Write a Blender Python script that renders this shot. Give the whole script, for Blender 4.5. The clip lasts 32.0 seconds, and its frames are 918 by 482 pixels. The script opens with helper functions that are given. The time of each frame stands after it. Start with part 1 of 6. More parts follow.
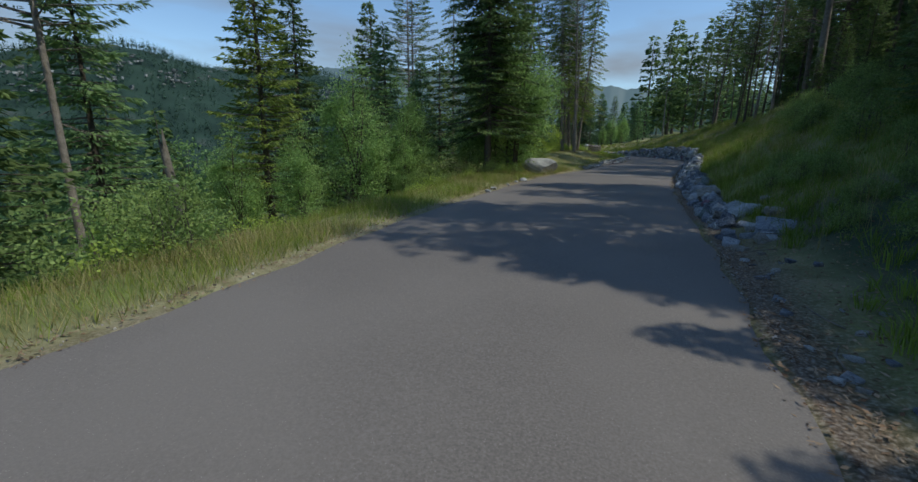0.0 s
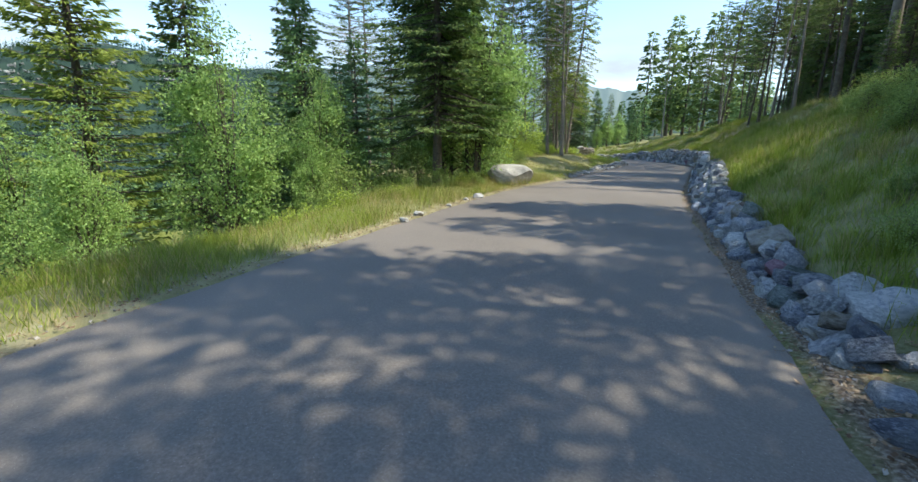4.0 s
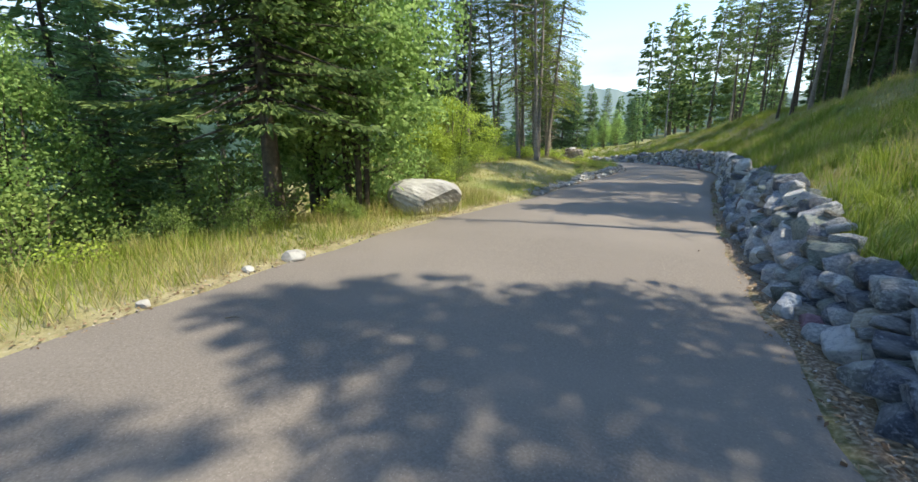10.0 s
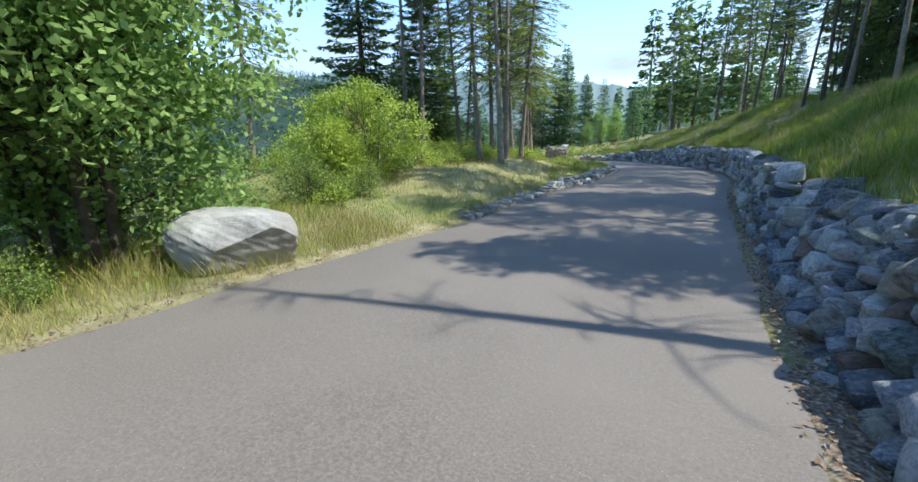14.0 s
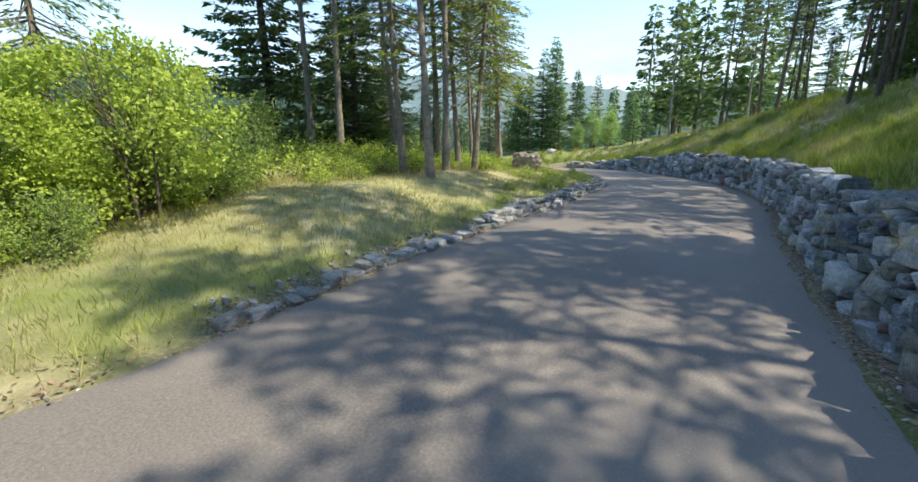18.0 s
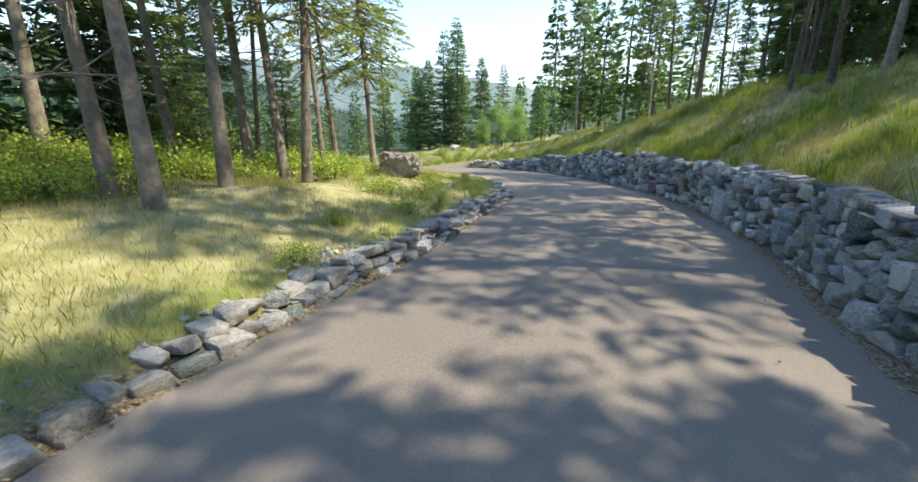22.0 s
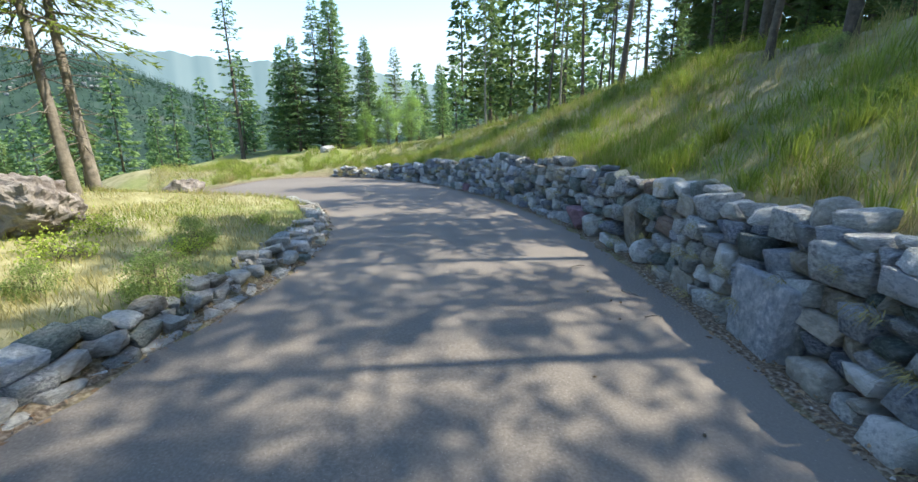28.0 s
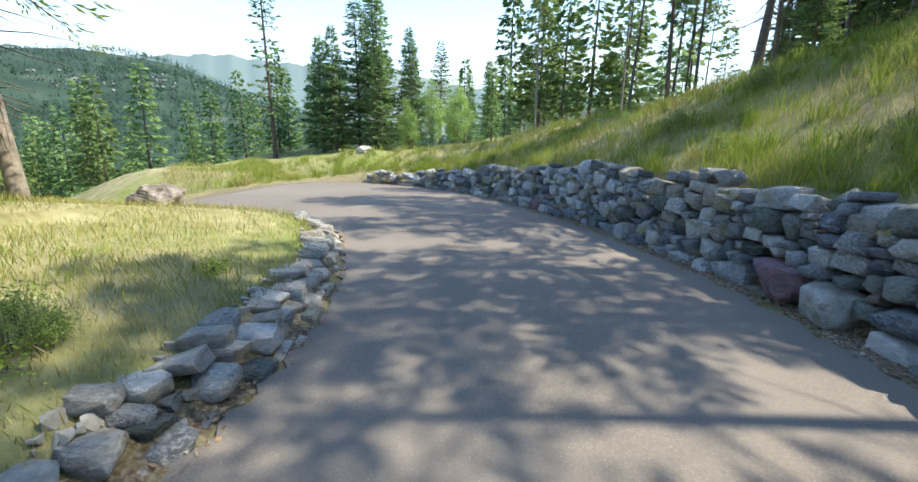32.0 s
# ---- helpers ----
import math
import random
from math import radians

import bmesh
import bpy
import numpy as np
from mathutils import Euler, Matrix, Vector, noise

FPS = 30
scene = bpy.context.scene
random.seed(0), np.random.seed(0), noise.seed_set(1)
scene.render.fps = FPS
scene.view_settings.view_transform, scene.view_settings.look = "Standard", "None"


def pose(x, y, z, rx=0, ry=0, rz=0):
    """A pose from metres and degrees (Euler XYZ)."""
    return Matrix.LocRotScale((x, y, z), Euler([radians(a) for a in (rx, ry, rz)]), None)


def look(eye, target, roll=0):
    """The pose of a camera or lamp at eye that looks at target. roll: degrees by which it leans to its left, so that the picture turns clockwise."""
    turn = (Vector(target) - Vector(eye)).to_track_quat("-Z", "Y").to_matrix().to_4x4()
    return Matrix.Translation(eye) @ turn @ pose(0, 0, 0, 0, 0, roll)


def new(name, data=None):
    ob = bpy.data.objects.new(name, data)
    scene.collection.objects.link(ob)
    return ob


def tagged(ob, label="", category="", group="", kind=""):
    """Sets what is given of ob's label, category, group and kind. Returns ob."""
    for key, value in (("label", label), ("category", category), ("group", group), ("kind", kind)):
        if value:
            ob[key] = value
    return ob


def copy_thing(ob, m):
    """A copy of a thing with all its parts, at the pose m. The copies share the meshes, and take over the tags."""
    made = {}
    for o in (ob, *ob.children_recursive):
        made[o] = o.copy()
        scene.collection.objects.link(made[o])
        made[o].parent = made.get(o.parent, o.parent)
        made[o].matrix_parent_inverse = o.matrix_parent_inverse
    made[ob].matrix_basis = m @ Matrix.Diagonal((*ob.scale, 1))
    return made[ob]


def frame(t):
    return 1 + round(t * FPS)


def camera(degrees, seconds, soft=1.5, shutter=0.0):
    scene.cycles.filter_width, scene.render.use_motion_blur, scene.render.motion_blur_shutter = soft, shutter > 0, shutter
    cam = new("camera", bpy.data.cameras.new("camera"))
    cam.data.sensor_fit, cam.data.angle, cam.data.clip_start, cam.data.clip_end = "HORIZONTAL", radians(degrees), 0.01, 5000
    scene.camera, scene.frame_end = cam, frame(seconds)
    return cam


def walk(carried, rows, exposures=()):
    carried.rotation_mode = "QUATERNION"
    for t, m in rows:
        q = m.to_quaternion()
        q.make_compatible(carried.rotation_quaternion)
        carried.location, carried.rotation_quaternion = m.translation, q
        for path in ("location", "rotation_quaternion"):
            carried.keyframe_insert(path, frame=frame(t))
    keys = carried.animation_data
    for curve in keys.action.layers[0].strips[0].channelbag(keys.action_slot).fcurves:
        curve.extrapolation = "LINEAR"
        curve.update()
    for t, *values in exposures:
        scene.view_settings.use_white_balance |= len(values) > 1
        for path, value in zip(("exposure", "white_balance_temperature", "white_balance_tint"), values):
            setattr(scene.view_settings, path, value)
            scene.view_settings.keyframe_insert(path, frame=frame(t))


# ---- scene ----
cam = camera(95.5, 32.0)
PATH = [
    (0, (0.000, -0.000, 1.428), (-0.801, 1.771, 0.956), 0.55),
    (0.5, (-0.052, 0.614, 1.426), (-0.852, 2.385, 0.955), 0.56),
    (1, (-0.102, 1.275, 1.422), (-0.902, 3.047, 0.952), 0.58),
    (1.5, (-0.152, 1.877, 1.409), (-0.951, 3.650, 0.942), 0.55),
    (2, (-0.200, 2.499, 1.410), (-0.997, 4.273, 0.944), 0.52),
    (2.5, (-0.203, 3.065, 1.414), (-0.999, 4.840, 0.950), 0.47),
    (3, (-0.204, 3.665, 1.416), (-0.997, 5.441, 0.951), 0.65),
    (3.5, (-0.230, 4.200, 1.424), (-1.019, 5.977, 0.956), 0.89),
    (5.5, (-0.012, 6.369, 1.429), (-0.816, 8.142, 0.971), 0.14),
    (6, (0.008, 6.967, 1.419), (-0.797, 8.740, 0.962), 0.08),
    (6.5, (0.079, 7.459, 1.395), (-0.726, 9.232, 0.938), 0.14),
    (7, (0.093, 8.059, 1.391), (-0.711, 9.832, 0.935), 0.16),
    (7.5, (-0.021, 8.569, 1.385), (-0.828, 10.342, 0.930), 0.08),
    (8, (-0.174, 9.103, 1.392), (-0.984, 10.875, 0.939), 0.06),
    (8.5, (-0.209, 9.575, 1.386), (-1.020, 11.347, 0.935), -0.00),
    (9, (-0.212, 10.107, 1.389), (-1.020, 11.880, 0.938), -0.02),
    (9.5, (-0.260, 10.577, 1.402), (-1.066, 12.350, 0.947), 0.03),
    (10, (-0.276, 11.120, 1.391), (-1.080, 12.894, 0.935), 0.06),
    (10.5, (-0.256, 11.589, 1.392), (-1.062, 13.362, 0.937), -0.02),
    (11, (-0.219, 12.101, 1.400), (-1.025, 13.874, 0.943), -0.07),
    (11.5, (-0.176, 12.629, 1.406), (-0.986, 14.399, 0.949), -0.21),
    (12, (-0.172, 13.186, 1.422), (-0.980, 14.956, 0.959), -0.19),
    (12.5, (-0.171, 13.654, 1.434), (-0.976, 15.424, 0.966), -0.06),
    (13, (-0.102, 14.230, 1.425), (-0.916, 15.997, 0.960), -0.50),
    (13.5, (-0.073, 14.854, 1.403), (-0.891, 16.620, 0.941), -0.70),
    (14, (-0.043, 15.480, 1.392), (-0.866, 17.243, 0.930), -0.79),
    (14.5, (-0.035, 16.057, 1.380), (-0.857, 17.820, 0.919), -0.86),
    (16.5, (-0.036, 18.538, 1.373), (-0.831, 20.316, 0.920), -0.19),
    (17, (-0.047, 19.189, 1.380), (-0.849, 20.966, 0.934), -0.17),
    (17.5, (-0.057, 19.806, 1.407), (-0.869, 21.578, 0.955), -0.27),
    (18, (-0.079, 20.431, 1.429), (-0.896, 22.199, 0.976), -0.13),
    (18.5, (-0.111, 21.009, 1.427), (-0.930, 22.776, 0.974), -0.14),
    (19, (-0.130, 21.654, 1.410), (-0.953, 23.419, 0.957), -0.13),
    (19.5, (-0.194, 22.269, 1.384), (-1.011, 24.038, 0.934), 0.13),
    (20, (-0.205, 22.857, 1.408), (-1.015, 24.628, 0.953), 0.42),
    (20.5, (-0.260, 23.491, 1.424), (-1.035, 25.276, 0.962), 0.40),
    (21, (-0.312, 24.125, 1.432), (-0.959, 25.959, 0.965), 0.40),
    (21.5, (-0.336, 24.673, 1.447), (-0.892, 26.536, 0.975), 0.44),
    (22, (-0.380, 25.301, 1.444), (-0.830, 27.191, 0.968), 0.29),
    (22.5, (-0.435, 25.894, 1.416), (-0.766, 27.809, 0.940), 0.17),
    (23, (-0.475, 26.465, 1.434), (-0.730, 28.390, 0.955), -0.02),
    (23.5, (-0.525, 26.975, 1.443), (-0.704, 28.908, 0.961), -0.20),
    (24, (-0.539, 27.509, 1.439), (-0.642, 29.447, 0.954), -0.51),
    (24.5, (-0.431, 27.982, 1.438), (-0.499, 29.921, 0.951), -0.86),
    (25, (-0.216, 28.533, 1.436), (-0.274, 30.472, 0.949), -1.08),
    (25.5, (-0.037, 29.012, 1.440), (-0.095, 30.949, 0.945), -1.34),
    (26, (0.112, 29.415, 1.503), (0.056, 31.351, 1.005), -1.42),
    (26.5, (0.246, 29.826, 1.540), (0.192, 31.762, 1.042), -1.36),
    (28.5, (0.628, 31.481, 1.406), (0.486, 33.419, 0.932), 0.29),
    (29, (0.543, 31.860, 1.361), (0.333, 33.795, 0.899), 0.39),
    (29.5, (0.429, 32.290, 1.360), (0.190, 34.221, 0.897), 0.48),
    (30, (0.333, 32.718, 1.374), (0.069, 34.645, 0.910), 0.53),
    (30.5, (0.237, 33.043, 1.396), (-0.042, 34.968, 0.931), 0.57),
    (31, (0.106, 33.399, 1.391), (-0.175, 35.323, 0.921), 0.64),
    (31.5, (-0.005, 33.681, 1.377), (-0.285, 35.604, 0.905), 0.85),
    (32, (-0.141, 33.949, 1.348), (-0.413, 35.875, 0.882), 0.99),
]
EXPOSURES = [(0.0, -0.05, 6100, 3), (0.3, 0.8, 6100, 3), (0.6, 1.0, 6100, 3), (3.5, 1.3, 6700, 3), (6.0, 1.55, 7300, 5), (8.0, 1.85, 7900, 8), (9.0, 1.75, 7600, 7), (10.0, 1.5, 7100, 5), (12.0, 1.82, 7300, 6),
             (13.0, 1.6, 6600, 5), (14.0, 1.35, 6100, 4), (17.0, 1.4, 6500, 4), (18.0, 1.5, 6900, 5), (19.0, 1.45, 6500, 6), (21.0, 1.75, 7600, 7), (22.0, 1.68, 7300, 6), (24.0, 1.85, 7500, 6), (25.0, 1.6, 6800, 5), (26.0, 1.9, 7100, 4), (29.0, 1.68, 6600, 4), (30.3, 1.84, 6900, 4), (32.0, 1.76, 7000, 5)]
walk(cam, [(t, look(eye, target, roll)) for t, eye, target, roll in PATH], EXPOSURES)

# ---- world and sun ----
SUN_EL, SUN_AZ = radians(54), radians(8)      # height over the horizon; bearing from +x towards +y
world = bpy.data.worlds.new("world")
scene.world = world
world.use_nodes = True
wn, wl = world.node_tree.nodes, world.node_tree.links
sky = wn.new("ShaderNodeTexSky")
sky.sky_type, sky.sun_disc = "NISHITA", False
sky.sun_elevation, sky.sun_rotation = SUN_EL, radians(90) - SUN_AZ
sky.altitude, sky.air_density, sky.dust_density, sky.ozone_density = 800, 1.0, 0.15, 1.8
wtc, wsep = wn.new("ShaderNodeTexCoord"), wn.new("ShaderNodeSeparateXYZ")
wl.new(wtc.outputs["Generated"], wsep.inputs[0])
wmap, wnoise, wramp = wn.new("ShaderNodeMapping"), wn.new("ShaderNodeTexNoise"), wn.new("ShaderNodeValToRGB")
wmap.inputs["Scale"].default_value = (1.6, 1.6, 7.0)
wnoise.inputs["Scale"].default_value, wnoise.inputs["Detail"].default_value = 1.5, 6.0
wl.new(wtc.outputs["Generated"], wmap.inputs["Vector"])
wl.new(wmap.outputs[0], wnoise.inputs["Vector"])
wlow = wn.new("ShaderNodeMapRange")            # thin cloud banks lie low over the hills
wlow.inputs["From Min"].default_value, wlow.inputs["From Max"].default_value = 0.36, 0.14
wlow.inputs["To Min"].default_value, wlow.inputs["To Max"].default_value = -0.2, 0.13
wl.new(wsep.outputs["Z"], wlow.inputs["Value"])
wadd = wn.new("ShaderNodeMath")
wl.new(wnoise.outputs["Fac"], wadd.inputs[0])
wl.new(wlow.outputs[0], wadd.inputs[1])
wramp.color_ramp.elements[0].position, wramp.color_ramp.elements[1].position = 0.48, 0.86
wl.new(wadd.outputs[0], wramp.inputs[0])
wmix = wn.new("ShaderNodeMixRGB")
wmix.inputs["Color2"].default_value = (1.78, 1.79, 1.96, 1)
wl.new(wramp.outputs["Color"], wmix.inputs["Fac"])
wl.new(sky.outputs[0], wmix.inputs["Color1"])
wback = wn["Background"]
wback.inputs["Strength"].default_value = 0.15
wl.new(wmix.outputs[0], wback.inputs["Color"])

sun = new("sun", bpy.data.lights.new("sun", "SUN"))
sun.data.energy, sun.data.angle, sun.data.color = 2.7, radians(0.53), (1.0, 0.91, 0.78)
sun_dir = Vector((math.cos(SUN_EL) * math.cos(SUN_AZ), math.cos(SUN_EL) * math.sin(SUN_AZ), math.sin(SUN_EL)))
sun.matrix_world = look(sun_dir * 60, (0, 0, 0))


# ---- materials ----
def material(name, ramp, scale=3.0, detail=8.0, rough=0.85, bump=0.3, bump_scale=None, bump_dist=0.02, second=None,
             second_scale=0.6, second_amount=0.5, per_object=0.0, per_island=0.0, translucent=0.0, spec=0.3, coords="Object"):
    """A ramp of colours over noise at two scales, with relief and variation from object to object or piece to piece."""
    mat = bpy.data.materials.new(name)
    mat.use_nodes = True
    n, l = mat.node_tree.nodes, mat.node_tree.links
    bsdf = n["Principled BSDF"]
    tc = n.new("ShaderNodeTexCoord")
    geo = n.new("ShaderNodeNewGeometry")
    where = tc.outputs["Object"] if coords == "Object" else geo.outputs["Position"]
    if per_object and not per_island:            # no two pieces carry the same marks
        shift = n.new("ShaderNodeVectorMath")
        shift.operation = "MULTIPLY_ADD"
        shift.inputs[1].default_value = (41.0, 27.0, 63.0)
        l.new(n.new("ShaderNodeObjectInfo").outputs["Random"], shift.inputs[0])
        l.new(where, shift.inputs[2])
        where = shift.outputs[0]
    fine = n.new("ShaderNodeTexNoise")
    fine.inputs["Scale"].default_value, fine.inputs["Detail"].default_value = scale, detail
    fine.inputs["Roughness"].default_value = 0.72
    l.new(where, fine.inputs["Vector"])
    value = fine.outputs["Fac"]
    for amount, socket in ((per_object, n.new("ShaderNodeObjectInfo").outputs["Random"]), (per_island, geo.outputs["Random Per Island"])):
        if amount:
            ma = n.new("ShaderNodeMath")
            ma.operation = "MULTIPLY_ADD"
            ma.inputs[1].default_value = amount
            l.new(socket, ma.inputs[0])
            off = n.new("ShaderNodeMath")
            off.operation = "SUBTRACT"
            off.inputs[1].default_value = amount / 2
            l.new(value, off.inputs[0])
            l.new(off.outputs[0], ma.inputs[2])
            value = ma.outputs[0]
    cr = n.new("ShaderNodeValToRGB")
    while len(cr.color_ramp.elements) < len(ramp):
        cr.color_ramp.elements.new(0.5)
    for e, (pos, col) in zip(cr.color_ramp.elements, ramp):
        e.position, e.color = pos, (*col, 1)
    l.new(value, cr.inputs[0])
    colour = cr.outputs["Color"]
    if second:
        wide = n.new("ShaderNodeTexNoise")
        wide.inputs["Scale"].default_value, wide.inputs["Detail"].default_value = second_scale, 5.0
        l.new(where, wide.inputs["Vector"])
        sharp = n.new("ShaderNodeMapRange")
        sharp.inputs["From Min"].default_value, sharp.inputs["From Max"].default_value = 0.42, 0.62
        sharp.inputs["To Max"].default_value = second_amount
        l.new(wide.outputs["Fac"], sharp.inputs["Value"])
        mx = n.new("ShaderNodeMixRGB")
        mx.inputs["Color2"].default_value = (*second, 1)
        l.new(sharp.outputs[0], mx.inputs["Fac"])
        l.new(colour, mx.inputs["Color1"])
        colour = mx.outputs["Color"]
    l.new(colour, bsdf.inputs["Base Color"])
    bsdf.inputs["Roughness"].default_value, bsdf.inputs["Specular IOR Level"].default_value = rough, spec
    if bump:
        bn, bm = n.new("ShaderNodeTexNoise"), n.new("ShaderNodeBump")
        bn.inputs["Scale"].default_value, bn.inputs["Detail"].default_value = bump_scale or scale * 2, 9.0
        bn.inputs["Roughness"].default_value = 0.7
        l.new(where, bn.inputs["Vector"])
        bm.inputs["Strength"].default_value, bm.inputs["Distance"].default_value = bump, bump_dist
        l.new(bn.outputs["Fac"], bm.inputs["Height"])
        l.new(bm.outputs[0], bsdf.inputs["Normal"])
    if translucent:
        tr, mix = n.new("ShaderNodeBsdfTranslucent"), n.new("ShaderNodeMixShader")
        l.new(colour, tr.inputs["Color"])
        mix.inputs["Fac"].default_value = translucent
        l.new(bsdf.outputs[0], mix.inputs[1])
        l.new(tr.outputs[0], mix.inputs[2])
        l.new(mix.outputs[0], n["Material Output"].inputs["Surface"])
    return mat


def leafy(name, dark, light, per_object=0.25, translucent=0.42):
    mid = tuple((a + b) / 2 for a, b in zip(dark, light))
    return material(name, [(0.15, dark), (0.5, mid), (0.85, light)], scale=0.8, detail=3, rough=0.6, bump=0, per_object=per_object,
                    per_island=0.55, translucent=translucent, spec=0.1)


ASPHALT = material("asphalt", [(0.3, (0.118, 0.104, 0.094)), (0.5, (0.172, 0.152, 0.136)), (0.74, (0.255, 0.23, 0.208))], scale=60, detail=6, rough=0.82,
                   bump=0.35, bump_scale=110, bump_dist=0.006, second=(0.222, 0.198, 0.177), second_scale=0.35, second_amount=0.6, coords="World")


def add_flecks(mat, scale, size, share, colour):
    """Single pale chips of stone showing in a surface."""
    n, l = mat.node_tree.nodes, mat.node_tree.links
    bsdf = n["Principled BSDF"]
    last = bsdf.inputs["Base Color"].links[0].from_socket
    vor, sep, near, some, both, mx = (n.new(k) for k in ("ShaderNodeTexVoronoi", "ShaderNodeSeparateColor", "ShaderNodeMath", "ShaderNodeMath", "ShaderNodeMath", "ShaderNodeMixRGB"))
    vor.inputs["Scale"].default_value = scale
    l.new(n.new("ShaderNodeNewGeometry").outputs["Position"], vor.inputs["Vector"])
    l.new(vor.outputs["Color"], sep.inputs[0])
    near.operation, near.inputs[1].default_value = "LESS_THAN", size
    some.operation, some.inputs[1].default_value = "LESS_THAN", share
    both.operation = "MULTIPLY"
    l.new(vor.outputs["Distance"], near.inputs[0])
    l.new(sep.outputs[0], some.inputs[0])
    l.new(near.outputs[0], both.inputs[0])
    l.new(some.outputs[0], both.inputs[1])
    mx.inputs["Color2"].default_value = (*colour, 1)
    l.new(both.outputs[0], mx.inputs["Fac"])
    l.new(last, mx.inputs["Color1"])
    l.new(mx.outputs[0], bsdf.inputs["Base Color"])


add_flecks(ASPHALT, 95, 0.22, 0.07, (0.36, 0.33, 0.3))
STONE_BLUE = material("blue_grey_stone", [(0.37, (0.116, 0.138, 0.189)), (0.45, (0.275, 0.310, 0.387)), (0.52, (0.382, 0.421, 0.500)), (0.58, (0.462, 0.496, 0.563)), (0.65, (0.692, 0.701, 0.738))],
                      scale=4.6, detail=15, rough=0.8, bump=0.9, bump_scale=4.0, bump_dist=0.13, second=(0.443, 0.471, 0.490), second_scale=1.1, second_amount=0.45, per_object=0.34)
STONE_TEAL = material("greenish_stone", [(0.37, (0.087, 0.118, 0.118)), (0.45, (0.186, 0.239, 0.236)), (0.53, (0.267, 0.329, 0.316)), (0.64, (0.434, 0.471, 0.453))],
                      scale=4.6, detail=15, rough=0.8, bump=0.9, bump_scale=4.0, bump_dist=0.13, second=(0.279, 0.291, 0.291), second_scale=1.1, second_amount=0.5, per_object=0.28)
STONE_TAN = material("tan_stone", [(0.32, (0.157, 0.139, 0.113)), (0.42, (0.304, 0.283, 0.244)), (0.55, (0.407, 0.386, 0.347)), (0.68, (0.556, 0.529, 0.486))],
                     scale=2.6, detail=15, rough=0.88, bump=0.7, bump_scale=3, bump_dist=0.13, second=(0.295, 0.295, 0.295), second_scale=2.0, per_object=0.25)
STONE_RED = material("red_brown_stone", [(0.3, (0.120, 0.084, 0.072)), (0.5, (0.224, 0.164, 0.144)), (0.75, (0.352, 0.296, 0.264))], scale=2.6, detail=15, bump=0.7, bump_scale=3, bump_dist=0.13,
                     second=(0.240, 0.216, 0.208), second_scale=2, per_object=0.2)
STONE_PURPLE = material("purple_stone", [(0.3, (0.162, 0.098, 0.128)), (0.55, (0.306, 0.200, 0.246)), (0.75, (0.425, 0.357, 0.383))], scale=2.6, detail=15, bump=0.7, bump_scale=3, bump_dist=0.13, per_object=0.1)
STONE_LIGHT = material("light_grey_stone", [(0.37, (0.180, 0.193, 0.216)), (0.45, (0.380, 0.398, 0.430)), (0.53, (0.512, 0.532, 0.555)), (0.64, (0.758, 0.758, 0.763))], scale=4.6, detail=15, rough=0.82, bump=0.75,
                       bump_scale=4.0, bump_dist=0.13, second=(0.398, 0.428, 0.419), second_scale=1.3, second_amount=0.5, per_object=0.32)
STONE_PALE = material("pale_boulder", [(0.32, (0.216, 0.220, 0.220)), (0.45, (0.360, 0.364, 0.360)), (0.7, (0.544, 0.544, 0.528))], scale=3.5, detail=14, bump=0.8, bump_scale=6,
                      bump_dist=0.035, second=(0.216, 0.196, 0.168), second_scale=1.6, second_amount=0.45, per_object=0.15)
STONE_BROWN = material("brown_boulder", [(0.36, (0.1, 0.08, 0.07)), (0.47, (0.21, 0.18, 0.165)), (0.62, (0.4, 0.365, 0.34))], scale=7, detail=14, bump=0.9, bump_scale=5,
                       bump_dist=0.05, second=(0.3, 0.28, 0.26), second_scale=1.4, second_amount=0.6)
BARK_PINE = material("pine_bark", [(0.3, (0.12, 0.104, 0.088)), (0.55, (0.28, 0.244, 0.208)), (0.8, (0.46, 0.41, 0.355))], scale=9, bump=0.9, bump_scale=14,
                     bump_dist=0.03, second=(0.160, 0.142, 0.123), second_scale=1.2, per_object=0.2)
BARK_GREY = material("grey_bark", [(0.3, (0.06, 0.05, 0.042)), (0.6, (0.15, 0.125, 0.1)), (0.85, (0.26, 0.225, 0.185))], scale=9, bump=0.8, bump_scale=14,
                     bump_dist=0.02, per_object=0.2)
WOOD_DEAD = material("dead_wood", [(0.3, (0.1, 0.085, 0.07)), (0.7, (0.28, 0.25, 0.21))], scale=8, bump=0.6, bump_dist=0.02)
SPRUCE = leafy("spruce_needles", (0.066, 0.12, 0.042), (0.24, 0.32, 0.115))
PINE = leafy("pine_needles", (0.06, 0.11, 0.04), (0.22, 0.29, 0.11))
FIR_VALLEY = leafy("far_fir_needles", (0.02, 0.05, 0.032), (0.07, 0.125, 0.075))
FIR_FAR = leafy("fir_needles", (0.078, 0.160, 0.066), (0.310, 0.440, 0.184))
LARCH = leafy("larch_needles", (0.11, 0.17, 0.035), (0.33, 0.4, 0.1))
BROADLEAF = leafy("birch_leaves", (0.168, 0.282, 0.083), (0.470, 0.645, 0.235), translucent=0.5)
LIME = leafy("lime_green_leaves", (0.242, 0.341, 0.050), (0.528, 0.638, 0.143), translucent=0.42)
